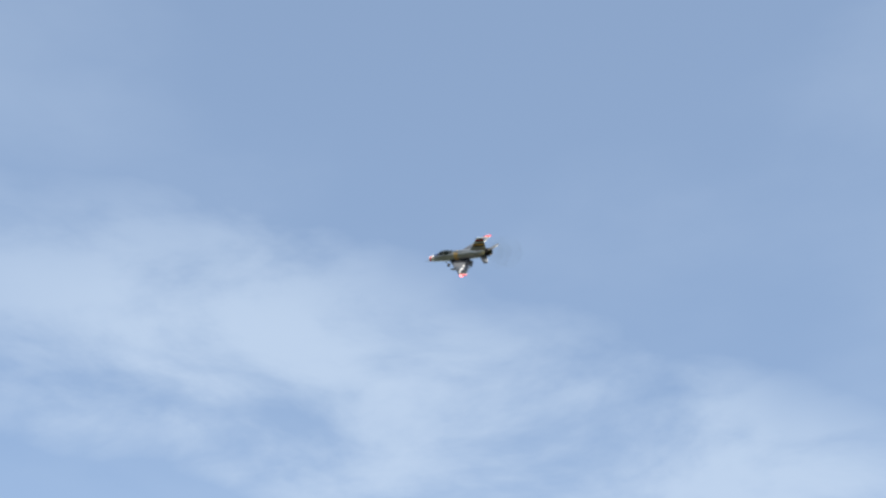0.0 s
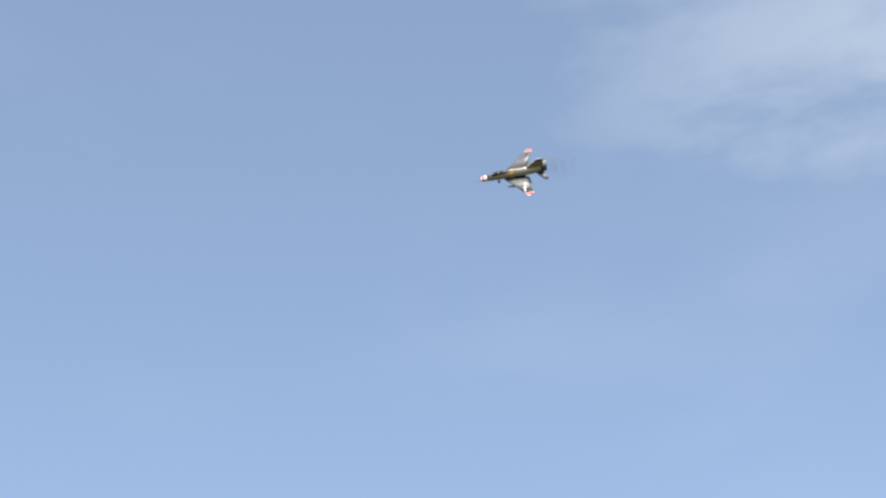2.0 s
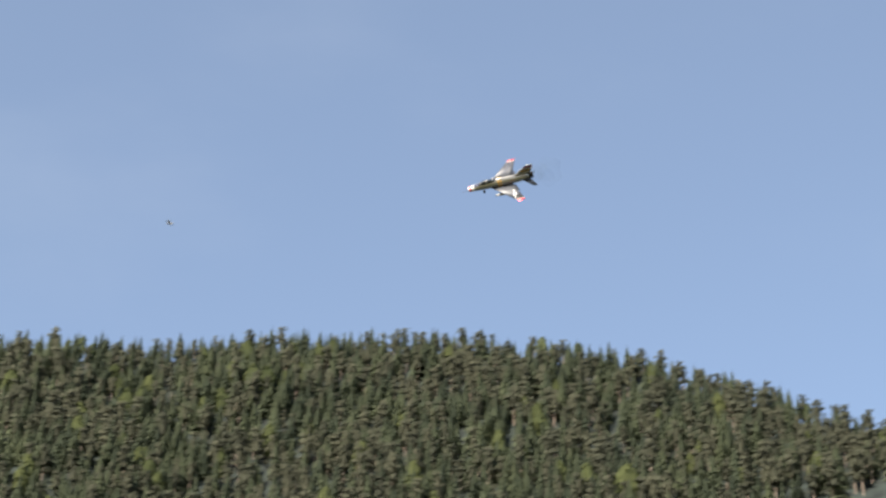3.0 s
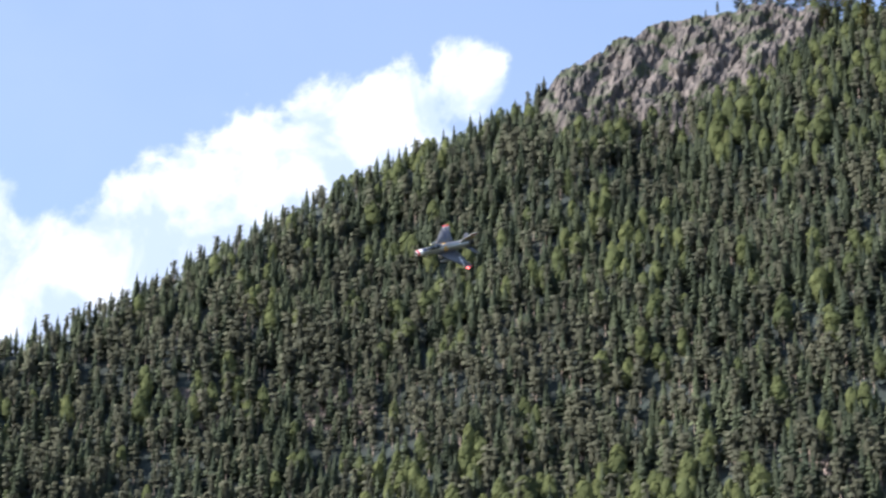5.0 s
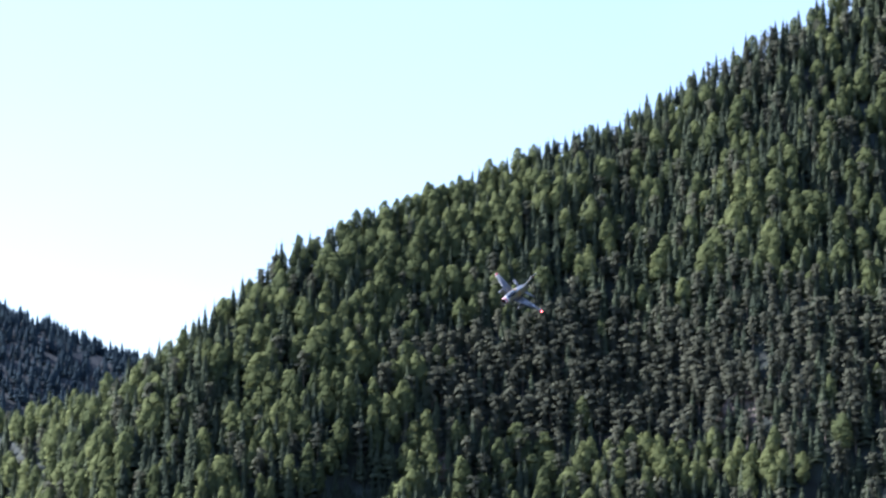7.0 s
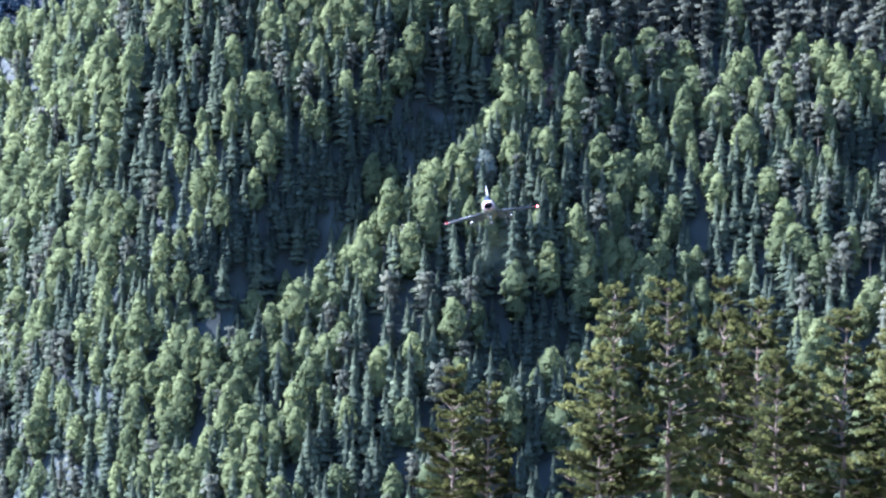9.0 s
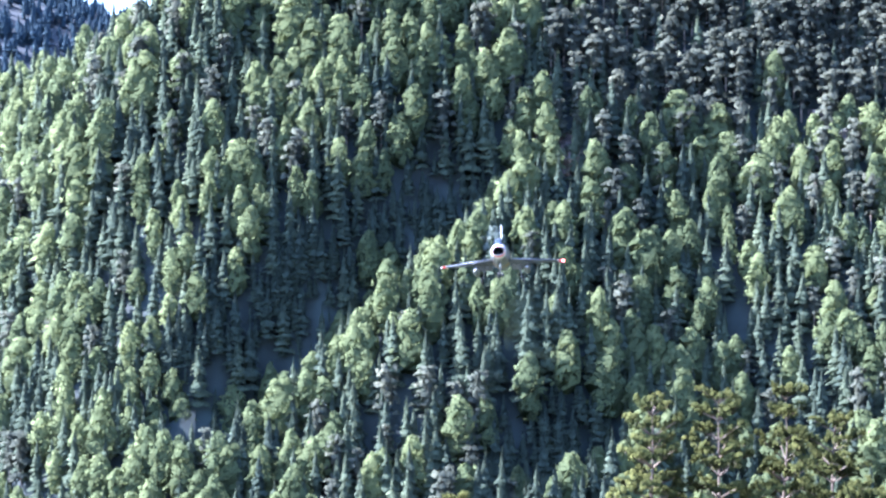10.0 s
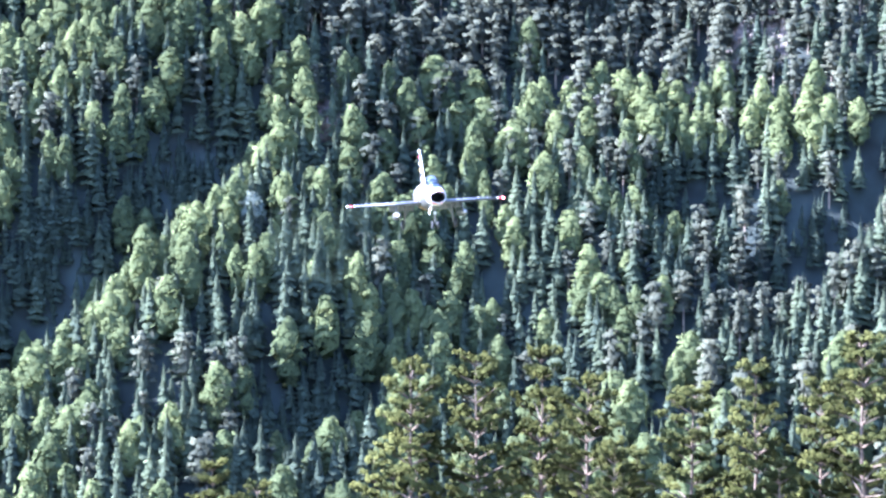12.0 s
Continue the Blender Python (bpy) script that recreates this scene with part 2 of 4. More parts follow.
# ---------------------------------------------------------------- the land
RIDGE = ((-180, 3), (-120, 8), (-80, 19), (-60, 25.2), (-56.5, 25.7), (-53.6, 26.3), (-50.9, 27.2), (-48, 28.15), (-45.8, 28.75),
         (-43.3, 29.05), (-39.5, 29.5), (-33.8, 29.2), (-26, 28.5), (-18.7, 27.9), (-13.5, 28.3), (-10.7, 28.7), (-8.9, 28.75),
         (-6, 27.95), (-4.1, 27.0), (-2.2, 25.9), (1.5, 24.6), (5.2, 22.95), (8.7, 21.0), (12, 19.2), (15.2, 18.05),
         (18.8, 16.65), (22.2, 14.7), (25.6, 13.0), (28.95, 11.1), (32.2, 9.8), (34.9, 8.85), (37.5, 7.9), (39.1, 7.15), (40, 6.25),
         (41.9, 4.6), (42.8, 4.05), (44.3, 3.1), (46.8, 2.4), (49.2, 1.6), (60, 1.0), (90, 1.0), (180, 3))
RIDGE_AZ, RIDGE_EL = np.array([p[0] for p in RIDGE], float), np.array([p[1] for p in RIDGE], float)
# gullies in which only spruces stand, their dark tint painting the shade
GULLIES = ((37.1, -0.45, 1.6, 0.8, -25.0), (39.4, -1.7, 1.5, 0.7, -30.0), (41.3, -2.8, 1.3, 0.6, -30.0), (34.4, -5.0, 1.5, 0.7, -20.0),
           (24.6, -1.9, 1.7, 0.6, -35.0), (27.0, -0.6, 0.9, 0.45, -20.0), (22.9, -0.8, 1.3, 0.5, -35.0))
SLOPE, TREE_DROP = 1.2, 0.45


def wave(x, y, length, seed):
    """Smooth uneven relief, about -1 to 1."""
    rng = np.random.RandomState(seed)
    total = np.zeros_like(x, dtype=float)
    for i in range(7):
        a, ph = rng.uniform(0, 6.283), rng.uniform(0, 6.283)
        k = 6.283 / (length * rng.uniform(0.6, 1.6))
        total += np.sin((x * math.cos(a) + y * math.sin(a)) * k + ph)
    return total / 3.4


def foot(az):
    """How far off the slope begins."""
    return 200 + 110 * np.clip((az - 41.5) / 15, 0, 1) ** 1.3


def ridge_at(az):
    el = np.tan(np.radians(np.interp(az, RIDGE_AZ, RIDGE_EL) - np.interp(az, [22, 27, 32, 38], [TREE_DROP, 0.27, 0.12, 0.32])))
    r0 = foot(az)
    return (34.0 + SLOPE * r0) / (SLOPE - el)


def slope_at(az, el):
    """Distance over ground at which a sight line from the first stand meets the slope."""
    return (34.0 + SLOPE * foot(az)) / (SLOPE - np.tan(np.radians(el)))


def ground(x, y):
    x, y = np.asarray(x, float), np.asarray(y, float)
    az, r = np.degrees(np.arctan2(-x, y)), np.hypot(x, y)
    r0, rr = foot(az), ridge_at(az)
    near = np.interp(r, [0, 20, 76, 150, 185, 200], [32.3, 31.0, 23.0, 11.0, 3.0, 0.0])
    up = SLOPE * (np.minimum(r, rr) - r0)
    down = np.clip(r - rr, 0, None) * 0.55
    top = np.maximum(up - down, -2)
    z = np.where(r < r0, near, top)
    t = np.clip((r - r0) / np.maximum(rr - r0, 1), 0, 2)
    dip = np.zeros_like(z)
    sight = np.degrees(np.arctan2(z - 34, np.maximum(r, 1)))
    for a, e, w, h, tilt in GULLIES:
        c, q = math.cos(radians(tilt)), math.sin(radians(tilt))
        da, de = az - a, sight - e
        dip += np.exp(-((da * c + de * q) / w) ** 2 - ((-da * q + de * c) / h) ** 2)
    z = z - np.where(r < r0, 0, 8.0 * np.minimum(dip, 1.0))
    amp = np.clip(t * 5, 0, 1) * np.clip((1.0 - t) * 5, 0.12, 1)
    z = z + np.where(r < r0 - 2, 0, amp * (3.2 * wave(x, y, 46, 3) + 1.3 * wave(x, y, 17, 5)))
    return z


def mesh_from(name, verts, faces, mats, face_mat=None, tint=None, smooth=False, form=None):
    """A mesh from arrays: verts (n, 3), faces (m, 3 or 4)."""
    verts, faces = np.asarray(verts, np.float32), np.asarray(faces, np.int32)
    me = bpy.data.meshes.new(name)
    k = faces.shape[1]
    me.vertices.add(len(verts))
    me.vertices.foreach_set("co", verts.ravel())
    me.loops.add(faces.size)
    me.loops.foreach_set("vertex_index", faces.ravel())
    me.polygons.add(len(faces))
    me.polygons.foreach_set("loop_start", np.arange(0, faces.size, k, dtype=np.int32))
    for m in mats:
        me.materials.append(m)
    if face_mat is not None:
        me.polygons.foreach_set("material_index", np.asarray(face_mat, np.int32))
    me.polygons.foreach_set("use_smooth", np.full(len(faces), smooth))
    me.update(calc_edges=True)
    if tint is not None:
        me.attributes.new("tint", "FLOAT", "POINT").data.foreach_set("value", np.asarray(tint, np.float32))
    if form is not None:
        me.attributes.new("form", "FLOAT_VECTOR", "POINT").data.foreach_set("vector", np.asarray(form, np.float32).ravel())
    return new(name, me)


def crown_form(v, up=0.75, low=0.0):
    """Outward directions of a crown's surface, from its axis, leaning up."""
    v = np.asarray(v, float)
    d = np.stack([v[:, 0], v[:, 1], np.zeros(len(v))], 1)
    size = max(1e-6, np.percentile(np.hypot(v[:, 0], v[:, 1]), 80))
    d = d / size
    d[:, 2] = up + (v[:, 2] - low) / max(1e-6, v[:, 2].max() - low) * 0.6
    return d / np.linalg.norm(d, axis=1)[:, None]


def grid_faces(rows, cols):
    i, j = np.meshgrid(np.arange(rows - 1), np.arange(cols - 1), indexing="ij")
    a = (i * cols + j).ravel()
    return np.stack([a, a + 1, a + cols + 1, a + cols], 1)


def build_ground():
    az = np.concatenate([np.arange(-180, -70, 3.0), np.arange(-70, 65, 0.6), np.arange(65, 180.1, 3.0)])
    r = np.concatenate([[0.5], np.arange(10, 190, 9.0), np.arange(190, 520, 4.0), [560, 620, 700, 850, 1100, 1600, 2500, 4500]])
    a, q = np.meshgrid(az, r, indexing="ij")
    x, y = -np.sin(np.radians(a)) * q, np.cos(np.radians(a)) * q
    z = ground(x, y)
    faces = grid_faces(len(az), len(r))
    land = mesh_from("ground", np.stack([x, y, z], -1).reshape(-1, 3), faces[:, ::-1], [SHADED_SOIL, BOUNCE_GRASS], smooth=True)
    # the unseen inner flat takes the pale bounce colour
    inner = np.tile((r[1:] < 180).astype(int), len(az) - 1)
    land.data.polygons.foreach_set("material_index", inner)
    return tagged(land, "unseen dry grass flat, pale for bounce, and forest floor rising to a steep mountainside", "ground", kind="structure")


build_ground()

# ---------------------------------------------------------------- trees as small templates
def crown_shell(rng, sides, rings, low, high, wide, ragged=0.2):
    """The closed inner mass of a crown: a lumpy turned shape of half width wide(t) from low to high."""
    v, f = [(0, 0, low)], []
    for i in range(rings):
        t = (i + 0.5) / rings
        for k in range(sides):
            a = 6.283 * (k + 0.5 * (i % 2)) / sides
            q = wide(t) * rng.uniform(1 - ragged, 1 + ragged)
            v.append((math.cos(a) * q, math.sin(a) * q, low + (high - low) * (t + rng.uniform(-0.2, 0.2) / rings)))
    v.append((0, 0, high))
    top = len(v) - 1
    for k in range(sides):
        n = (k + 1) % sides
        f += [(0, 1 + n, 1 + k), (top, top - sides + k, top - sides + n)]
        for i in range(rings - 1):
            a, b = 1 + i * sides, 1 + (i + 1) * sides
            f += [(a + k, a + n, b + n), (a + k, b + n, b + k)]
    return v, f


def spruce_shape(seed, tiers=8, arms=6):
    rng = np.random.RandomState(seed)
    v, f = crown_shell(rng, 5, 3, 0.04, 0.96, lambda t: 0.105 * (1 - t) ** 0.9 + 0.008)
    for i in range(tiers):
        t = i / (tiers - 1)
        z, reach = 0.08 + 0.82 * t, 0.185 * (1 - t) ** 0.85 + 0.016
        for k in range(arms):
            a = 6.283 * (k + 0.5 * (i % 2)) / arms + rng.uniform(-0.35, 0.35)
            q = reach * rng.uniform(0.6, 1.25)
            w = q * rng.uniform(0.36, 0.55) * 7.0 / arms
            c, s = math.cos(a), math.sin(a)
            b = len(v)
            z += rng.uniform(-0.018, 0.018)
            v += [(0, 0, z + 0.06), (c * q * 0.6 - s * w, s * q * 0.6 + c * w, z - 0.02), (c * q, s * q, z - 0.03 - 0.045 * rng.rand()),
                  (c * q * 0.6 + s * w, s * q * 0.6 - c * w, z - 0.02)]
            f += [(b, b + 1, b + 2), (b, b + 2, b + 3)]
    b = len(v)
    v += [(0.014, 0, 0.86), (-0.007, 0.012, 0.86), (-0.007, -0.012, 0.86), (0, 0, 1.05)]
    f += [(b, b + 1, b + 3), (b + 1, b + 2, b + 3), (b + 2, b, b + 3)]
    return np.array(v), np.array(f), np.zeros(len(f), int)


def card(rng, centre, size, outward):
    """A small leaf clump: two triangles bent along the middle."""
    n = Vector(outward) + Vector(rng.normal(0, 0.38, 3))
    n.normalize()
    u = n.orthogonal().normalized()
    u.rotate(Matrix.Rotation(rng.uniform(0, 6.283), 3, n))
    w = n.cross(u)
    c = Vector(centre)
    s = size * rng.uniform(0.65, 1.25)
    return [c + u * s * 0.55, c + w * s * 0.42 - n * s * 0.18, c - u * s * 0.5, c - w * s * 0.42 - n * s * 0.18]


def birch_shape(seed, leaves=26, leaf=0.10, sides=7, rings=6):
    """A leafy crown, taller than wide, with a closed heart and loose tufts all over it."""
    rng = np.random.RandomState(seed)
    widest, full = rng.uniform(0.28, 0.55), rng.uniform(0.145, 0.205)

    def wide(t):
        return full * (math.sin(math.pi * 0.5 * min(1.0, (t + 0.12) / (widest + 0.12))) if t < widest else math.cos(math.pi * 0.5 * (t - widest) / (1.03 - widest)) ** 0.75)

    v, f = crown_shell(rng, sides, rings, 0.05, 0.97, wide, 0.34)
    for k in range(leaves):
        t, a = rng.uniform(0.04, 0.97), rng.uniform(0, 6.283)
        q = wide(t) * rng.uniform(0.85, 1.35)
        d = np.array((math.cos(a), math.sin(a), 0.5))
        b = len(v)
        v += [tuple(x) for x in card(rng, (math.cos(a) * q, math.sin(a) * q, 0.05 + 0.93 * t), leaf, d)]
        f += [(b, b + 1, b + 2), (b, b + 2, b + 3)]
    return np.array(v), np.array(f), np.zeros(len(f), int)


def pine_shape(seed, clumps=9, leaves=6, leaf=0.125):
    rng = np.random.RandomState(seed)
    v, f, m = [], [], []
    lean = rng.uniform(-0.02, 0.02, 2)
    for i in range(4):
        a = i * 1.5708
        v += [(math.cos(a) * 0.015, math.sin(a) * 0.015, 0.0), (lean[0] + math.cos(a) * 0.006, lean[1] + math.sin(a) * 0.006, 0.93)]
    for i in range(4):
        a, b = 2 * i, 2 * ((i + 1) % 4)
        f += [(a, b, b + 1), (a, b + 1, a + 1)]
        m += [1, 1]
    core, sides = crown_shell(rng, 6, 4, 0.36, 0.97, lambda t: 0.085 * (1 - 0.7 * t), 0.35)
    f += [tuple(len(v) + k for k in face) for face in sides]
    m += [0] * len(sides)
    v += core
    for i in range(clumps):
        t = (i + 0.5) / clumps
        z = 0.26 + 0.69 * t
        wide = 0.18 * (1 - 0.72 * t) * rng.uniform(0.6, 1.1)
        a = i * 2.4 + rng.uniform(-0.5, 0.5)
        cc = np.array((math.cos(a) * wide * 0.75, math.sin(a) * wide * 0.75, z))
        for k in range(leaves):
            d = rng.normal(0, 1, 3)
            d[2] = abs(d[2]) * 0.6 - 0.1
            d /= np.linalg.norm(d)
            b = len(v)
            v += [tuple(p) for p in card(rng, cc + d * np.array((0.085, 0.085, 0.045)), leaf, d * 0.6 + np.array((0, 0, 0.5)))]
            f += [(b, b + 1, b + 2), (b, b + 2, b + 3)]
            m += [0, 0]
    return np.array(v), np.array(f), np.array(m)


def plant(name, shapes, places, mats, label, category):
    """One object of many trees: places are rows of x, y, z, height, width factor, turn, tint."""
    rng = np.random.RandomState(len(name))
    pick = rng.randint(0, len(shapes), len(places))
    vs, fs, ms, ts, ns, base = [], [], [], [], [], 0
    for k, (v, f, m) in enumerate(shapes):
        p = places[pick == k]
        if not len(p):
            continue
        c, s = np.cos(p[:, 5])[:, None], np.sin(p[:, 5])[:, None]
        wide = (p[:, 3] * p[:, 4])[:, None]
        x = (v[:, 0] * c - v[:, 1] * s) * wide + p[:, 0:1]
        y = (v[:, 0] * s + v[:, 1] * c) * wide + p[:, 1:2]
        z = v[:, 2] * p[:, 3:4] + p[:, 2:3]
        vs.append(np.stack([x, y, z], -1).reshape(-1, 3))
        fs.append((f[None] + (np.arange(len(p)) * len(v))[:, None, None]).reshape(-1, 3) + base)
        ms.append(np.tile(m, len(p)))
        ts.append(np.repeat(p[:, 6], len(v)))
        d = crown_form(v)
        ns.append(np.stack([d[:, 0] * c - d[:, 1] * s, d[:, 0] * s + d[:, 1] * c, np.repeat(d[None, :, 2], len(p), 0)], -1).reshape(-1, 3))
        base += len(v) * len(p)
    ob = mesh_from(name, np.concatenate(vs), np.concatenate(fs), mats, np.concatenate(ms), np.concatenate(ts), form=np.concatenate(ns))
    return tagged(ob, label, category, kind="stuff")


def inside(az, el, spots):
    hit = np.zeros(len(az), bool)
    for a, e, w, h, tilt in spots:
        da, de = az - a, el - e
        c, s = math.cos(radians(tilt)), math.sin(radians(tilt))
        hit |= ((da * c + de * s) / w) ** 2 + ((-da * s + de * c) / h) ** 2 < 1
    return hit


# bare rock: azimuth, elevation, half width, half height, tilt
CLIFFS = ((-7.6, 26.6, 3.7, 1.25, -6.0), (-4.9, 25.9, 1.35, 0.85, 0.0), (-10.3, 27.4, 2.2, 0.9, -8.0))
OUTCROPS = ((7.4, 16.6, 0.85, 0.22, 10.0), (3.2, 17.0, 0.6, 0.16, 0.0), (-12.2, 14.3, 0.55, 0.25, 0.0), (34.3, 0.75, 0.35, 0.2, 0.0),
            (27.8, 1.9, 1.2, 0.24, -10.0), (29.6, 1.2, 0.35, 0.35, 0.0), (26.0, 2.6, 0.5, 0.3, -40.0), (31.3, 1.5, 0.5, 0.2, 0.0))


def growth(az):
    """Trees stand taller towards the old forest on the summit's flank."""
    return np.interp(az, [-40, -15, 5, 15, 26], [1.55, 1.3, 1.05, 1.0, 0.86])


def forest():
    rng = np.random.RandomState(4)
    rows = []
    low_az = [-75, -60, -50, -39, -30, -18, -10, 0, 10, 18, 22, 60]
    low_el = [27, 25.5, 23.7, 21.2, 18.8, 15.0, 11.0, 9.5, 5.0, -1.0, -12, -12]
    for a0 in np.arange(-74, 57, 1.0):
        grow = np.interp(a0, [-40, -15, 5, 30], [1.55, 1.3, 1.05, 1.0])
        tight = np.interp(a0, [12, 26, 40], [1.0, 0.76, 0.72])
        deep, side = 1.42 * grow * tight, 2.0 * grow * tight
        reach = np.arange(198, 470, deep)
        for r in reach:
            n = max(1, int(round(radians(1.0) * r / side + rng.uniform(-0.5, 0.5))))
            az = a0 + (np.arange(n) + 0.5 + rng.uniform(-0.45, 0.45, n)) / n
            q = r + rng.uniform(-0.45, 0.45, n) * deep
            x, y = -np.sin(np.radians(az)) * q, np.cos(np.radians(az)) * q
            z = ground(x, y)
            el = np.degrees(np.arctan2(z - 34, q))
            rr = ridge_at(az)
            keep = (q > foot(az) - 1) & (q < rr + 7) & (el > np.interp(az, low_az, low_el))
            if keep.any():
                rows.append(np.stack([x, y, z, az, el, q / rr], 1)[keep])
    p = np.concatenate(rows)
    p = p[~inside(p[:, 3], p[:, 4], CLIFFS)]
    p = p[~((p[:, 3] > -11.6) & (p[:, 3] < -3.4) & (p[:, 5] > 0.955))]
    bare = inside(p[:, 3], p[:, 4], OUTCROPS)
    p = p[~bare | (rng.rand(len(p)) < 0.6)]
    x, y, z, az, el, t = p.T
    stand = wave(x, y, 60, 21) + 0.5 * wave(x, y, 20, 22)
    high = np.interp(t, [0.5, 0.8, 1.0], [0.0, 0.25, 0.0])
    dry = np.exp(-((az - 30) / 5.5) ** 2 - ((el - 3.2) / 2.2) ** 2) * 1.5 + np.exp(-((az - 3) / 9) ** 2 - ((el - 17.5) / 2.0) ** 2) * 0.9
    right = np.clip((-az - 14) / 10, 0, 1)
    lush = np.exp(-((az - 27) / 4) ** 2 - ((el - 0.6) / 0.6) ** 2) * 1.6 + np.exp(-((az + 5) / 5) ** 2 - ((el - 14.0) / 2.0) ** 2) * 1.2
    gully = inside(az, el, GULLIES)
    roll = rng.rand(len(p))
    p_birch = np.clip(np.interp(az, [8, 22], [0.24, 0.40]) + 0.30 * stand + 0.5 * lush - 0.5 * dry - high - 0.35 * right, 0.03, 0.92)
    p_birch[gully] = 0
    p_pine = np.clip(np.interp(az, [15, 25], [0.16, 0.06]) - 0.2 * stand + 0.75 * dry + high * 0.5 + 0.15 * right, 0.03, 0.93) * (1 - p_birch)
    p_pine[gully] = 0
    kind = np.where(roll < p_birch, 1, np.where(roll < p_birch + p_pine, 2, 0))
    tall = growth(az) * rng.uniform(4.6, 6.9, len(p)) * (1 + 0.12 * wave(x, y, 35, 8)) * np.where(kind == 1, 0.95, 1.0) * np.where(t > 0.985, 0.8, 1)
    tall = np.where(gully, tall * 0.9, tall)
    tint = np.clip(0.42 + 0.22 * wave(x, y, 25, 31) + rng.normal(0, 0.2, len(p)) + 0.25 * lush, 0, 1)
    # shade inside the gullies is painted by the lowest tint
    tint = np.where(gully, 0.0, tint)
    row = np.stack([x, y, z - 0.25, tall, rng.uniform(0.9, 1.3, len(p)) * np.where(kind == 1, 1.12, 1.0), rng.uniform(0, 6.28, len(p)), tint], 1)
    # small spruces added to crowd the gullies, keeping the darkest tint as shade
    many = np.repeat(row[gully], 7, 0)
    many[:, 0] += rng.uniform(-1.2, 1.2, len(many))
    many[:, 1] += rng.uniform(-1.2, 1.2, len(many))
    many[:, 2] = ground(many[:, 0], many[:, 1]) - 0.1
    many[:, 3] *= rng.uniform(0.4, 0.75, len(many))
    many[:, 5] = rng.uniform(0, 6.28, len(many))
    plant("young_spruce_thicket", [spruce_shape(q, 7, 6) for q in (41, 42)], many, [SPRUCE], "young spruces crowding the gullies, shade put into their dark tint", "forest")
    close = az > 16
    for k, spot in (("far", ~close), ("near", close)):
        fine = k == "near"
        spruces = [spruce_shape(q, 11, 7) for q in range(4)] if fine else [spruce_shape(q, 8, 5) for q in range(4)]
        birches = [birch_shape(q, 56, 0.10, 8, 7) for q in range(10, 15)] if fine else [birch_shape(q) for q in range(10, 14)]
        pines = [pine_shape(q, 12, 8, 0.10) for q in range(20, 24)] if fine else [pine_shape(q, 8, 5) for q in range(20, 24)]
        where = "lower mountainside" if fine else "high mountainside"
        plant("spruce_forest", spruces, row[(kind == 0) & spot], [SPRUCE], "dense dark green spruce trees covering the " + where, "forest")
        plant("birch_forest", birches, row[(kind == 1) & spot], [BIRCH], "light green leafy birch trees on the " + where, "forest")
        plant("pine_forest", pines, row[(kind == 2) & spot], [PINE, FAR_BARK], "grey green pines with bare trunks on the " + where, "forest")


forest()


def rock_face(name, spots, label, proud, cells):
    """Bare rock that stands out of the slope inside the given spots."""
    a0 = min(s[0] - s[2] for s in spots) - 0.5
    a1 = max(s[0] + s[2] for s in spots) + 0.5
    e0 = min(s[1] - s[3] for s in spots) - 0.4
    e1 = max(s[1] + s[3] for s in spots) + 0.25
    az, el = np.meshgrid(np.linspace(a0, a1, cells), np.linspace(e0, e1, cells // 2), indexing="ij")
    top = np.interp(az, RIDGE_AZ, RIDGE_EL) - TREE_DROP
    el = np.minimum(el, top + 0.0)
    m = np.zeros_like(az)
    for a, e, w, h, tilt in spots:
        c, s = math.cos(radians(tilt)), math.sin(radians(tilt))
        da, de = az - a, el - e
        m = np.maximum(m, 1.25 - np.sqrt(((da * c + de * s) / w) ** 2 + ((-da * s + de * c) / h) ** 2))
    r = slope_at(az, el)
    out = np.zeros_like(r)
    for (i, j), d in np.ndenumerate(r):
        a, e = az[i, j], el[i, j]
        big = noise.noise(Vector((a * 1.1 + e * 0.5, e * 1.3, 2.0)))
        ledge = noise.noise(Vector((a * 2.2 + e * 2.4, e * 3.4 - a * 0.9, 5.0)))
        crack = 0.5 - abs(noise.noise(Vector((a * 4.2 + e * 3.2, e * 1.9, 7.0))))
        fine = noise.noise(Vector((a * 11 + e * 5, e * 9, 1.0)))
        block = noise.cell(Vector((a * 2.6 + e * 1.1 + big, e * 2.0 + ledge, 3.0)))
        out[i, j] = 0.9 * big + 0.7 * ledge + 0.7 * crack + 0.3 * fine + 0.35 * block
    push = np.clip(m * 3.2, -1.0, 0.8) * proud + out * np.clip(m * 3, 0, 1) * proud * 0.85
    x, y = -np.sin(np.radians(az)) * r, np.cos(np.radians(az)) * r
    z = ground(x, y) + push * 0.64
    x, y = x * (1 - push * 0.77 / r), y * (1 - push * 0.77 / r)
    ob = mesh_from(name, np.stack([x, y, z], -1).reshape(-1, 3), grid_faces(*az.shape), [ROCK if proud > 2 else PALE_ROCK], smooth=False)
    return tagged(ob, label, "rock", kind="structure")


rock_face("rock_cliff", CLIFFS, "bare grey brown granite cliff below the summit", 2.6, 200)
for spot in OUTCROPS:
    rock_face("rock_outcrop", (spot,), "small pale rock outcrop among the pines", 1.1, 30)


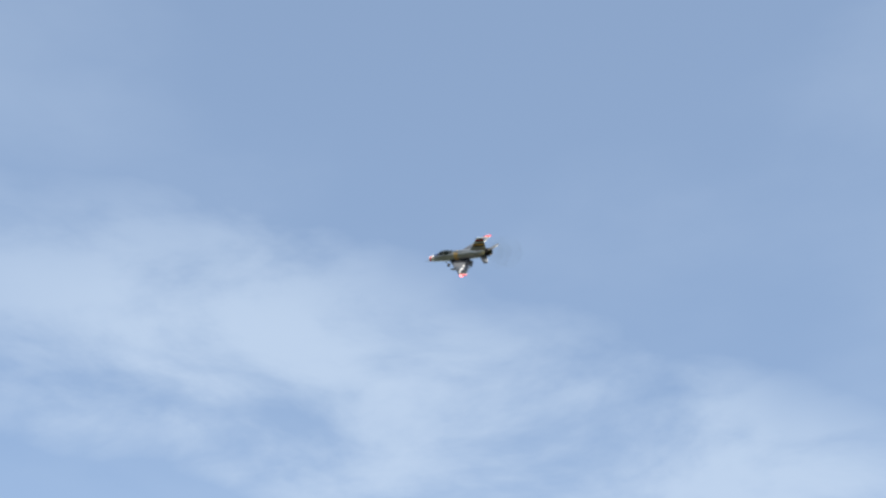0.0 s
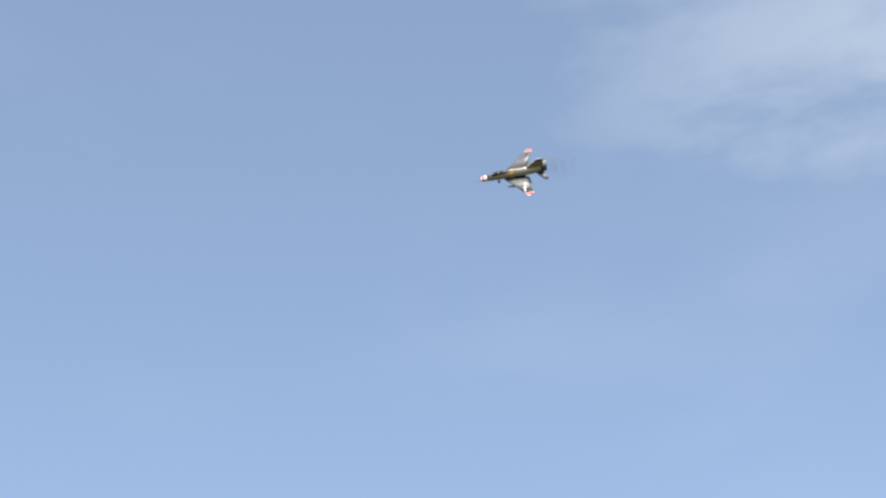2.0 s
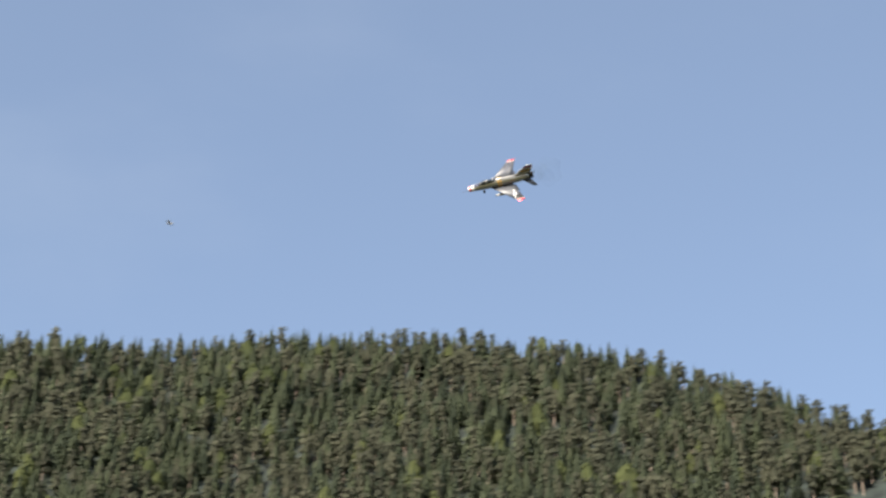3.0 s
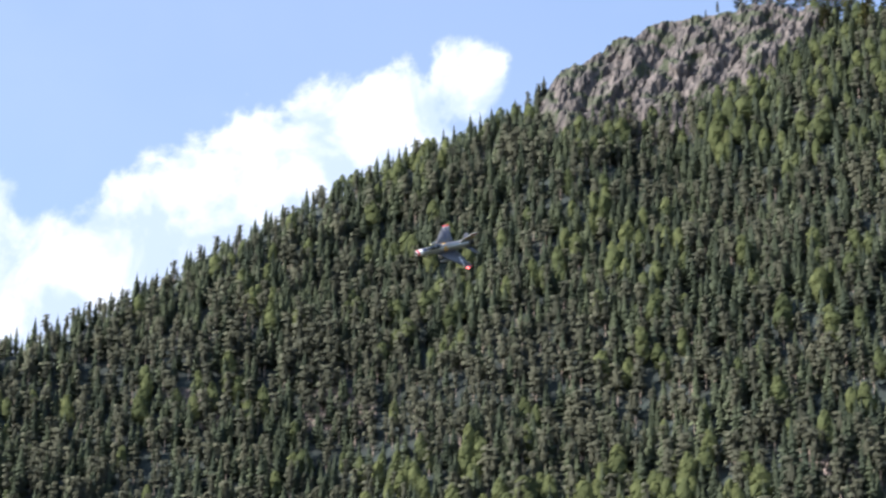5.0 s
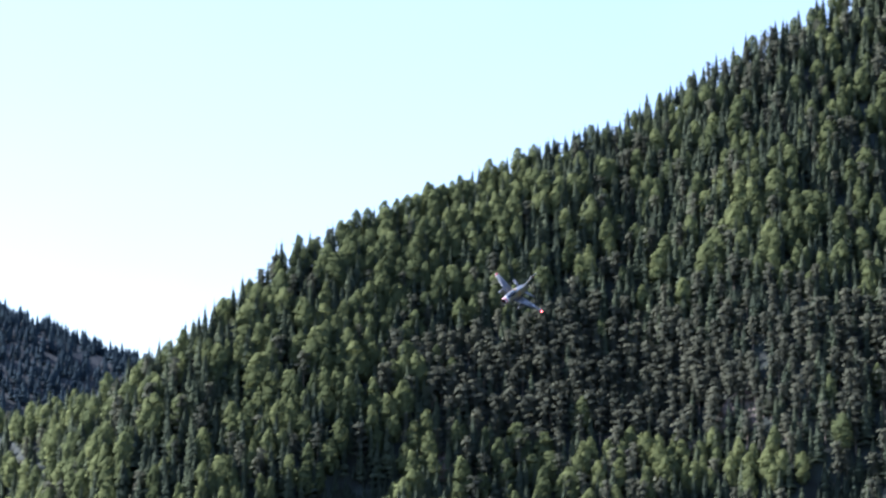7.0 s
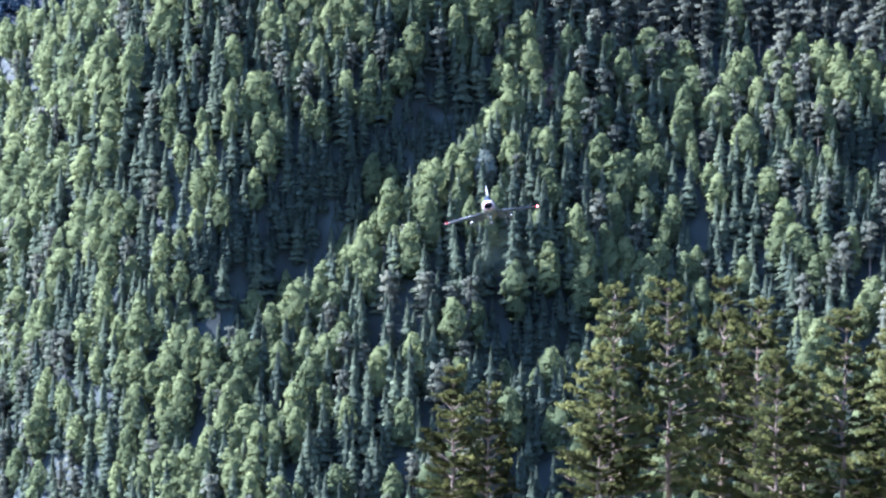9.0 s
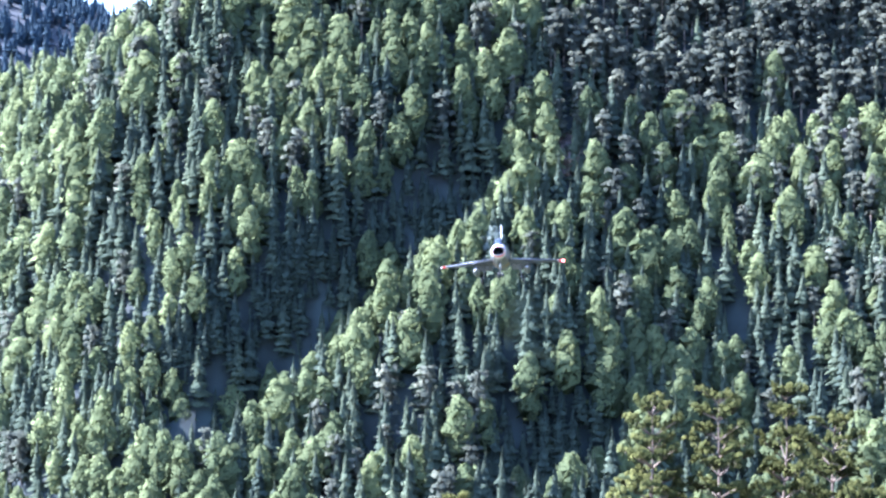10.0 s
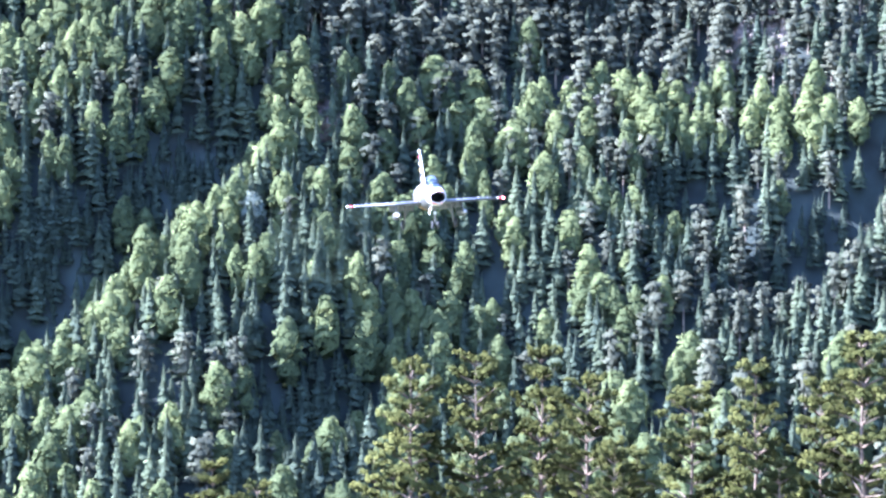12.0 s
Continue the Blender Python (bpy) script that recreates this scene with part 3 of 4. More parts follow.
# ---------------------------------------------------------------- the far hill
def far_hill():
    az = np.linspace(38, 75, 90)
    el = np.interp(az, [38, 43, 44.35, 46, 47.65, 49.3, 53, 58, 66, 75], [2.5, 3.9, 4.3, 4.95, 5.5, 5.9, 7.0, 7.6, 5.5, 3.0])
    r = np.array([560, 620, 700, 780, 850, 900, 960, 1100])
    prof = np.array([0.0, 0.16, 0.42, 0.70, 0.92, 1.0, 0.95, 0.5])
    a, q = np.meshgrid(az, r, indexing="ij")
    top = 34 + 900 * np.tan(np.radians(el))[:, None]
    x, y = -np.sin(np.radians(a)) * q, np.cos(np.radians(a)) * q
    z = top * prof[None] + 2.5 * wave(x, y, 120, 41) * prof[None] * (1 - prof[None])
    tagged(mesh_from("far_hill", np.stack([x, y, z], -1).reshape(-1, 3), grid_faces(*a.shape)[:, ::-1], [FAR_SHADED_SOIL], smooth=True),
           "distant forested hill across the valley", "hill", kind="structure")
    rng = np.random.RandomState(6)
    n = 4500
    ta, tq = rng.uniform(40, 66, n), np.sqrt(rng.uniform(600 ** 2, 915 ** 2, n))
    tt = 34 + 900 * np.tan(np.radians(np.interp(ta, az, el)))
    tx, ty = -np.sin(np.radians(ta)) * tq, np.cos(np.radians(ta)) * tq
    tp = np.interp(tq, r, prof)
    tz = tt * tp + 2.5 * wave(tx, ty, 120, 41) * tp * (1 - tp)
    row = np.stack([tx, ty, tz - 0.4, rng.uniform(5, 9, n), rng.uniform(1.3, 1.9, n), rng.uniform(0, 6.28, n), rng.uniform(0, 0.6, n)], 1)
    plant("far_forest", [spruce_shape(s, 4, 4) for s in (51, 52)], row, [HAZED_SPRUCE], "far spruce forest on the distant hill, blue haze put into its colour", "forest")


far_hill()


# ---------------------------------------------------------------- foreground pines
def limb(bm, a, b, ra, rb, sides=5):
    a, b = Vector(a), Vector(b)
    d = (b - a).normalized()
    u = d.orthogonal().normalized()
    w = d.cross(u)
    rings = []
    for c, rad in ((a, ra), (b, rb)):
        rings.append([bm.verts.new(c + (u * math.cos(6.283 * k / sides) + w * math.sin(6.283 * k / sides)) * rad) for k in range(sides)])
    for k in range(sides):
        bm.faces.new((rings[0][k], rings[0][(k + 1) % sides], rings[1][(k + 1) % sides], rings[1][k]))


def part(name, bm, mat, parent, label="", smooth=False):
    me = bpy.data.meshes.new(name)
    bm.to_mesh(me)
    bm.free()
    for m in mat if isinstance(mat, (list, tuple)) else [mat]:
        me.materials.append(m)
    if smooth:
        me.polygons.foreach_set("use_smooth", np.full(len(me.polygons), True))
    ob = new(name, me)
    ob.parent = parent
    return tagged(ob, label)


def near_pine(seed, height, spread, bare=0.35, tufts=14, leaf=0.125):
    """A pine: tapered trunk, limbs in whorls, crown of needle tufts. Base at its origin."""
    rng = np.random.RandomState(seed)
    tree = new("pine_tree")
    bm = bmesh.new()
    bends = [Vector((0, 0, 0))]
    for i in range(1, 9):
        bends.append(Vector((rng.uniform(-0.10, 0.10), rng.uniform(-0.10, 0.10), height * 0.98 * i / 8)))
    for i in range(8):
        limb(bm, bends[i], bends[i + 1], 0.21 * (1 - i / 8.6), 0.21 * (1 - (i + 1) / 8.6), 7)
    part("trunk", bm, BARK, tree, "orange brown scaly pine trunk", True)
    bm = bmesh.new()
    v, f, tint = [], [], []
    z = height * bare
    while z < height * 0.985:
        t = (z - height * bare) / (height * (1 - bare))
        reach = spread * (0.16 + 0.84 * (1 - t) ** 0.8) * rng.uniform(0.7, 1.15)
        count = rng.randint(4, 7)
        turn = rng.uniform(0, 6.283)
        for k in range(count):
            a = turn + 6.283 * k / count + rng.uniform(-0.4, 0.4)
            q = reach * rng.uniform(0.5, 1.2)
            i = min(7, int(z / (height * 0.98) * 8))
            root = bends[i].lerp(bends[i + 1], z / (height * 0.98) * 8 - i)
            lift = rng.uniform(-0.02, 0.22) + 0.45 * t
            tip = root + Vector((math.cos(a) * q, math.sin(a) * q, q * lift))
            limb(bm, root, tip, 0.034, 0.008, 4)
            twigs = max(2, int(1 + q * 3.2))
            for w in range(twigs):
                s = 0.35 + 0.65 * (w + rng.rand()) / twigs
                start = root.lerp(tip, s)
                side = a + rng.choice((-1, 1)) * rng.uniform(0.3, 1.2)
                far = q * rng.uniform(0.10, 0.30) + 0.12
                end = start + Vector((math.cos(side) * far, math.sin(side) * far, far * rng.uniform(0.1, 0.5)))
                limb(bm, start, end, 0.012, 0.005, 3)
                shade = rng.uniform(0.0, 0.8)
                for _ in range(4):
                    c = start.lerp(end, rng.uniform(0.3, 1.1)) + Vector((rng.normal(0, 0.10), rng.normal(0, 0.10), rng.normal(0.04, 0.05)))
                    for _ in range(tufts):
                        d = Vector(rng.normal(0, 1, 3))
                        d.z = abs(d.z) * 0.7
                        d.normalize()
                        b = len(v)
                        v += [tuple(x) for x in card(rng, c + d * 0.13, leaf, d)]
                        f += [(b, b + 1, b + 2, b + 3)]
                        tint += [shade] * 4
        z += height * rng.uniform(0.030, 0.054)
    tagged(part("branchwork", bm, BARK, tree, "thin spreading pine limbs"), kind="stuff")
    crown = mesh_from("crown", v, f, [NEAR_PINE], tint=tint, form=crown_form(v, 0.8, height * bare))
    crown.parent = tree
    tagged(crown, "yellow green needle tufts in loose layers")
    return tagged(tree, "tall sunlit pine with orange trunk and open crown", "tree", "foreground pines")


# azimuth and distance from the second stand, elevation of the top, spread, kind
PINES = ((31.35, 80, -5.55, 1.35, 0), (29.35, 81, -5.35, 1.45, 1), (27.45, 86, -5.35, 1.40, 2), (26.1, 79, -5.95, 1.45, 0),
         (23.0, 80, -6.3, 1.5, 1), (21.1, 83, -5.75, 1.4, 2), (19.2, 82, -6.0, 1.2, 0), (18.0, 78, -4.65, 1.7, 1), (37.3, 84, -8.6, 1.2, 2),
         (36.0, 83, -9.1, 1.0, 0), (24.6, 92, -8.3, 1.2, 2), (16.2, 84, -5.6, 1.5, 2), (14.6, 80, -5.0, 1.6, 0), (20.4, 74, -8.4, 1.0, 1), (31.9, 78, -8.9, 1.1, 2),
         (25.3, 75, -7.9, 0.9, 1))


def foreground_pines():
    heights = (12.0, 12.6, 11.4)
    made = [near_pine(70 + k, heights[k], 2.75) for k in range(3)]
    used = set()
    for i, (az, dist, top, spread, k) in enumerate(PINES):
        a = radians(az)
        x, y = FAR_EYE.x - math.sin(a) * dist, FAR_EYE.y + math.cos(a) * dist
        z_top = 34 + dist * math.tan(radians(top))
        base = float(ground(x, y))
        size = (z_top - base) / heights[k]
        wide = spread / 1.4
        m = pose(x, y, base - 0.05, 0, 0, (i * 67) % 360)
        if k in used:
            ob = copy_thing(made[k], m)
        else:
            ob = made[k]
            used.add(k)
            ob.matrix_basis = m
        ob.scale = (wide, wide, size)


foreground_pines()


def pale_tree(az, el, tall):
    """A silvery leafy tree at the edge of the dark gully."""
    dist = float(slope_at(np.array([az]), np.array([el]))[0])
    x, y = -math.sin(radians(az)) * dist, math.cos(radians(az)) * dist
    tree = new("pale_tree")
    tree.matrix_basis = pose(x, y, float(ground(x, y)) - 0.2)
    bm = bmesh.new()
    limb(bm, (0, 0, 0), (0.1, 0, tall * 0.5), 0.09, 0.06, 6)
    limb(bm, (0.1, 0, tall * 0.5), (0.05, 0.1, tall * 0.9), 0.06, 0.02, 6)
    part("trunk", bm, FAR_BARK, tree)
    v, f, _ = birch_shape(77, 150, 0.09, 8, 7)
    crown = mesh_from("crown", v * np.array((tall * 1.25, tall * 1.25, tall)), f, [PALE_LEAF], tint=np.full(len(v), 0.5), form=crown_form(v))
    crown.parent = tree
    tagged(crown, "silvery pale leaves")
    return tagged(tree, "pale silvery leafy tree at the edge of a dark gully", "tree")


pale_tree(35.75, -1.75, 4.0)


def summit_pines():
    """Old pines that stand clear on the summit above the cliff: azimuth, elevation of the foot, height, width factor."""
    rows = ((-8.85, 28.35, 2.3, 0.5), (-9.25, 28.45, 3.4, 0.5), (-10.0, 28.35, 7.6, 0.75), (-10.55, 28.4, 8.2, 0.7), (-10.9, 28.3, 7.0, 0.8), (-11.4, 28.4, 9.2, 0.85),
            (-11.95, 28.35, 8.6, 0.8), (-12.45, 28.3, 8.0, 0.8), (-13.0, 28.3, 8.4, 1.0), (-13.5, 28.25, 8.8, 1.0), (-14.2, 27.9, 7.8, 0.8), (-14.75, 28.0, 8.2, 0.8),
            (-15.35, 27.9, 8.6, 0.9), (-15.9, 27.9, 8.4, 0.9), (-16.6, 27.9, 8.0, 0.9), (-17.5, 27.8, 7.6, 0.9), (-12.7, 27.6, 7.0, 0.9), (-14.0, 27.4, 7.2, 0.9))
    made = [near_pine(80 + k, 12.0, 2.75, 0.3, 4, 0.24) for k in range(3)]
    for i, (az, el, tall, wide) in enumerate(rows):
        dist = float(slope_at(np.array([az]), np.array([el - 0.2]))[0])
        x, y = -math.sin(radians(az)) * dist, math.cos(radians(az)) * dist
        m = pose(x, y, float(ground(x, y)) - 0.3, 0, 0, i * 83 % 360)
        ob = made[i] if i < 3 else copy_thing(made[i % 3], m)
        ob.matrix_basis = m
        ob.scale = (tall / 9 * wide, tall / 9 * wide, tall / 9)
        tagged(ob, "dark old pine on the summit above the cliff", "tree", "summit pines")


summit_pines()


# ---------------------------------------------------------------- the jet
J = 0.525     # model size against the full-size type


def loft(sections, sides=28, power=2.2, closed=(True, True)):
    """A tube along y through sections of y, half width, half height, height of the middle."""
    bm = bmesh.new()
    rings = []
    for y, w, h, zc in sections:
        ring = []
        for k in range(sides):
            a = 6.28318 * k / sides
            c, s = math.cos(a), math.sin(a)
            ring.append(bm.verts.new((J * w * math.copysign(abs(c) ** (2 / power), c), J * y, J * (zc + h * math.copysign(abs(s) ** (2 / power), s)))))
        rings.append(ring)
    for i in range(len(rings) - 1):
        for k in range(sides):
            bm.faces.new((rings[i][k], rings[i + 1][k], rings[i + 1][(k + 1) % sides], rings[i][(k + 1) % sides]))
    if closed[0]:
        bm.faces.new(rings[0])
    if closed[1]:
        bm.faces.new(rings[-1][::-1])
    bmesh.ops.recalc_face_normals(bm, faces=bm.faces)
    return bm


def panel(root, tip, thick_root, thick_tip, up=(0, 0, 1), cut=(0.0, 1.0)):
    """A wing-like panel between a root edge (front, back) and a tip edge, with an aerofoil section; cut takes part of the span."""
    bm = bmesh.new()
    up = Vector(up)
    rf, rb, tf, tb = (Vector(p) for p in (*root, *tip))
    prof = ((0.0, 0.0), (0.05, 0.55), (0.25, 1.0), (0.5, 0.85), (0.8, 0.35), (1.0, 0.03))
    rings = []
    for s in (cut[0], (cut[0] + cut[1]) / 2, cut[1]):
        f, b, th = rf.lerp(tf, s), rb.lerp(tb, s), thick_root + (thick_tip - thick_root) * s
        upper = [f.lerp(b, u) + up * th * h / 2 for u, h in prof]
        lower = [f.lerp(b, u) - up * th * h / 2 for u, h in prof[1:]]
        rings.append([bm.verts.new(p * J) for p in upper + lower[::-1]])
    n = len(rings[0])
    for i in range(2):
        for k in range(n):
            bm.faces.new((rings[i][k], rings[i][(k + 1) % n], rings[i + 1][(k + 1) % n], rings[i + 1][k]))
    bm.faces.new(rings[0][::-1])
    bm.faces.new(rings[-1])
    bmesh.ops.recalc_face_normals(bm, faces=bm.faces)
    return bm


def rod(a, b, ra, rb=None, sides=10):
    bm = bmesh.new()
    limb(bm, Vector(a) * J, Vector(b) * J, ra * J, (ra if rb is None else rb) * J, sides)
    bmesh.ops.holes_fill(bm, edges=bm.edges[:])
    bmesh.ops.recalc_face_normals(bm, faces=bm.faces)
    return bm


def wheel(centre, rad, width):
    bm = bmesh.new()
    sides, prof = 18, ((-1.0, 0.55), (-1.0, 0.88), (-0.6, 1.0), (0.6, 1.0), (1.0, 0.88), (1.0, 0.55))
    rings = []
    for u, h in prof:
        rings.append([bm.verts.new(J * Vector((centre[0] + u * width / 2, centre[1] + math.cos(6.283 * k / sides) * rad * h,
                                               centre[2] + math.sin(6.283 * k / sides) * rad * h))) for k in range(sides)])
    for i in range(len(rings) - 1):
        for k in range(sides):
            bm.faces.new((rings[i][k], rings[i][(k + 1) % sides], rings[i + 1][(k + 1) % sides], rings[i + 1][k]))
    bm.faces.new(rings[0])
    bm.faces.new(rings[-1][::-1])
    bmesh.ops.recalc_face_normals(bm, faces=bm.faces)
    return bm


def flat_shape(points, z, depth=0.012):
    """A thin raised marking on a level surface from an outline."""
    bm = bmesh.new()
    low = [bm.verts.new((J * x, J * y, J * z)) for x, y in points]
    high = [bm.verts.new((J * x, J * y, J * (z + depth))) for x, y in points]
    bm.faces.new(high)
    for k in range(len(points)):
        bm.faces.new((low[k], low[(k + 1) % len(points)], high[(k + 1) % len(points)], high[k]))
    bmesh.ops.recalc_face_normals(bm, faces=bm.faces)
    return bm


def jet():
    plane = tagged(new("jet_aircraft"), "silver swept wing jet fighter with red wing tips, landing gear down", "aircraft")
    body = part("fuselage", loft(((7.55, 0.56, 0.42, -0.16), (7.2, 0.58, 0.46, -0.15), (6.4, 0.68, 0.62, -0.10), (5.2, 0.78, 0.80, -0.02), (3.6, 0.86, 0.96, 0.04),
                                  (1.5, 0.92, 1.02, 0.05), (-1.0, 0.94, 1.02, 0.05), (-3.2, 0.88, 0.96, 0.06), (-5.2, 0.76, 0.84, 0.09), (-6.3, 0.67, 0.72, 0.10)),
                                 closed=(False, True)), ALU, plane, "bare metal fuselage with an oval nose intake", True)
    part("nose_ring", loft(((7.62, 0.53, 0.39, -0.16), (7.66, 0.55, 0.41, -0.16), (7.60, 0.575, 0.435, -0.16), (7.42, 0.585, 0.45, -0.155)), closed=(False, False)),
         WHITE, body, "white nose lip", True)
    part("nose_band", loft(((7.42, 0.587, 0.452, -0.155), (6.95, 0.63, 0.53, -0.134)), closed=(False, False)), RED, body, "red nose band", True)
    part("nose_patch", loft(((6.95, 0.632, 0.532, -0.134), (6.2, 0.71, 0.665, -0.085)), closed=(False, False)), WHITE, body, "white band behind the red nose", True)
    part("intake_duct", loft(((7.60, 0.53, 0.39, -0.16), (6.6, 0.46, 0.34, -0.16), (5.6, 0.35, 0.26, -0.16)), closed=(False, True)), BLACK, body, "black intake duct", True)
    part("exhaust_nozzle", loft(((-6.25, 0.69, 0.74, 0.10), (-6.9, 0.66, 0.70, 0.10), (-7.2, 0.60, 0.63, 0.10), (-7.15, 0.52, 0.55, 0.10), (-6.4, 0.48, 0.50, 0.10)),
                                closed=(False, True)), SOOT, body, "burnt dark exhaust nozzle", True)
    part("spine", loft(((1.9, 0.30, 0.22, 0.98), (0.5, 0.34, 0.24, 0.98), (-2.4, 0.24, 0.18, 0.96), (-4.6, 0.1, 0.08, 0.92)), 16), ALU, body, "", True)
    part("anti_glare_panel", loft(((6.3, 0.20, 0.03, 0.575), (5.6, 0.33, 0.05, 0.69), (5.15, 0.40, 0.05, 0.77)), 12), NAVY, body, "dark anti-glare panel", True)
    part("canopy", loft(((5.35, 0.12, 0.05, 0.74), (4.9, 0.34, 0.30, 0.80), (4.3, 0.45, 0.52, 0.86), (3.5, 0.48, 0.60, 0.92), (2.6, 0.46, 0.54, 0.96), (1.8, 0.36, 0.34, 1.0), (1.2, 0.15, 0.1, 1.02)), 20),
         GLASS, body, "dark tinted two-seat canopy", True)
    for y, w, h, zc in ((4.72, 0.40, 0.40, 0.82), (3.35, 0.485, 0.61, 0.925), (1.95, 0.39, 0.40, 0.99)):
        part("canopy_frame", loft(((y + 0.06, w + 0.015, h + 0.015, zc), (y - 0.06, w + 0.015, h + 0.015, zc)), 20, closed=(False, False)), ALU, body, "", True)
    part("waist_band", loft(((0.9, 0.935, 1.035, 0.05), (0.55, 0.94, 1.04, 0.05)), closed=(False, False)), GOLD, body, "tan band round the fuselage", True)
    part("waist_band", loft(((0.3, 0.94, 1.04, 0.05), (0.1, 0.945, 1.045, 0.05)), closed=(False, False)), GOLD, body, "tan band round the fuselage", True)
    part("pitot_tube", rod((0, 7.3, -0.62), (0, 9.2, -0.72), 0.035, 0.02, 6), STEEL, plane, "long thin pitot tube")
    for s in (-1, 1):
        root, tip = ((s * 0.7, 2.7, -0.42), (s * 0.7, -2.3, -0.42)), ((s * 5.9, -2.55, -0.36), (s * 5.9, -4.2, -0.36))
        wing = part("wing", panel(root, tip, 0.36, 0.12, cut=(0.0, 0.93)), GREY, plane, "light grey swept wing", True)
        part("wing_tip", panel(root, tip, 0.365, 0.125, cut=(0.93, 1.0)), RED, wing, "red wing tip", True)
        part("wing_stripe", panel(root, tip, 0.368, 0.128, cut=(0.905, 0.93)), WHITE, wing, "white stripe inside the red tip", True)
        flap = panel(((s * 0.95, -2.15, -0.46), (s * 0.95, -3.0, -0.95)), ((s * 2.8, -2.9, -0.46), (s * 2.8, -3.6, -0.90)), 0.10, 0.08)
        part("flap", flap, GREY, wing, "lowered landing flap", True)
        tail = ((s * 0.5, -4.5, -0.30), (s * 0.5, -6.4, -0.30)), ((s * 2.85, -6.75, -0.30), (s * 2.85, -7.7, -0.30))
        part("tailplane", panel(*tail, 0.16, 0.06), GREY, plane, "light grey tailplane", True)
        pylon = part("pylon", panel(((s * 2.45, 0.3, -0.42), (s * 2.45, -1.6, -0.42)), ((s * 2.45, 0.6, -1.02), (s * 2.45, -1.3, -1.02)), 0.12, 0.12, (1, 0, 0)), GREY, plane, "", True)
        part("drop_tank", loft(((2.35, 0.03, 0.03, 0), (1.9, 0.17, 0.17, 0), (1.1, 0.28, 0.28, 0), (0.0, 0.32, 0.32, 0), (-1.2, 0.29, 0.29, 0), (-2.1, 0.2, 0.2, 0), (-2.7, 0.04, 0.04, 0)), 18, 2.0),
             ALU, pylon, "bare metal teardrop drop tank", True).location = (s * 2.45 * J, -0.2 * J, -1.30 * J)
        gear = part("main_gear_leg", rod((s * 1.75, -1.0, -0.5), (s * 1.85, -1.05, -1.95), 0.09, 0.07), STEEL, plane, "steel main gear leg")
        part("tyre", wheel((s * 1.98, -1.05, -2.0), 0.40, 0.24), RUBBER, gear, "black tyre", True)
        part("hub", wheel((s * 2.0, -1.05, -2.0), 0.20, 0.27), STEEL, gear, "", True)
        part("gear_brace", rod((s * 1.2, -0.9, -0.55), (s * 1.8, -1.02, -1.35), 0.05), STEEL, gear)
        part("gear_door", panel(((s * 2.05, -0.6, -0.5), (s * 2.05, -1.4, -0.5)), ((s * 2.1, -0.65, -1.5), (s * 2.1, -1.35, -1.5)), 0.04, 0.04, (1, 0, 0)), GREY, gear, "grey gear door")
        part("navigation_light", rod((s * 5.88, -2.7, -0.36), (s * 5.99, -3.1, -0.36), 0.07), LAMP if s < 0 else WHITE, wing, "glowing red navigation light" if s < 0 else "")
        part("wing_fence", panel(((s * 4.6, -1.4, -0.38), (s * 4.6, -1.75, -0.38)), ((s * 4.6, -1.45, -0.12), (s * 4.6, -1.7, -0.12)), 0.03, 0.03, (1, 0, 0)), GREY, wing)
    fin_root, fin_tip = ((0, -2.6, 0.85), (0, -6.5, 0.70)), ((0, -5.75, 3.75), (0, -7.25, 3.75))
    fin = part("fin", panel(fin_root, fin_tip, 0.30, 0.10, (1, 0, 0), (0.0, 0.30)), ALU, plane, "bare metal fin root", True)
    for a, b, mat, name in ((0.30, 0.42, BLACK, "black"), (0.42, 0.50, GOLD, "yellow"), (0.50, 0.60, BLACK, "black"), (0.60, 0.67, WHITE, "white"),
                            (0.67, 0.78, BLACK, "black"), (0.78, 0.84, RED, "red"), (0.84, 0.94, BLACK, "black"), (0.94, 1.0, WHITE, "white")):
        part("fin_stripe", panel(fin_root, fin_tip, 0.305, 0.105, (1, 0, 0), (a, b)), mat, fin, name + " painted stripe on the fin", True)
    part("fin_leading_edge", rod((0, -2.62, 0.87), (0, -5.74, 3.74), 0.055, 0.04, 8), WHITE, fin, "pale leading edge of the fin")
    part("rudder_pipe", rod((0, -6.6, 1.05), (0, -7.6, 1.0), 0.10, 0.07), SOOT, fin)
    leg = part("nose_gear_leg", rod((0, 4.35, -0.8), (0, 4.15, -2.05), 0.08, 0.06), STEEL, plane, "steel nose gear leg")
    for s in (-1, 1):
        part("tyre", wheel((s * 0.19, 4.15, -2.12), 0.27, 0.16), RUBBER, leg, "black tyre", True)
    part("landing_light", rod((0, 4.40, -1.25), (0, 4.48, -1.25), 0.10), WHITE, leg)
    part("gear_door", panel(((0.28, 4.9, -0.75), (0.28, 3.7, -0.8)), ((0.42, 4.85, -1.3), (0.42, 3.75, -1.3)), 0.03, 0.03, (1, 0, 0)), WHITE, leg)
    # markings: a roundel on the left wing, letters on the right
    cx, cy, top = -4.0, -2.15, -0.225
    disc = [(cx + 0.62 * math.cos(6.283 * k / 24), cy + 0.62 * math.sin(6.283 * k / 24)) for k in range(24)]
    badge = part("roundel", flat_shape(disc, top), NAVY, plane, "dark blue roundel with a white star")
    star = [(cx + (0.56 if k % 2 == 0 else 0.22) * math.sin(0.6283 * k), cy + (0.56 if k % 2 == 0 else 0.22) * math.cos(0.6283 * k)) for k in range(10)]
    part("star", flat_shape(star, top + 0.014), WHITE, badge, "white star")
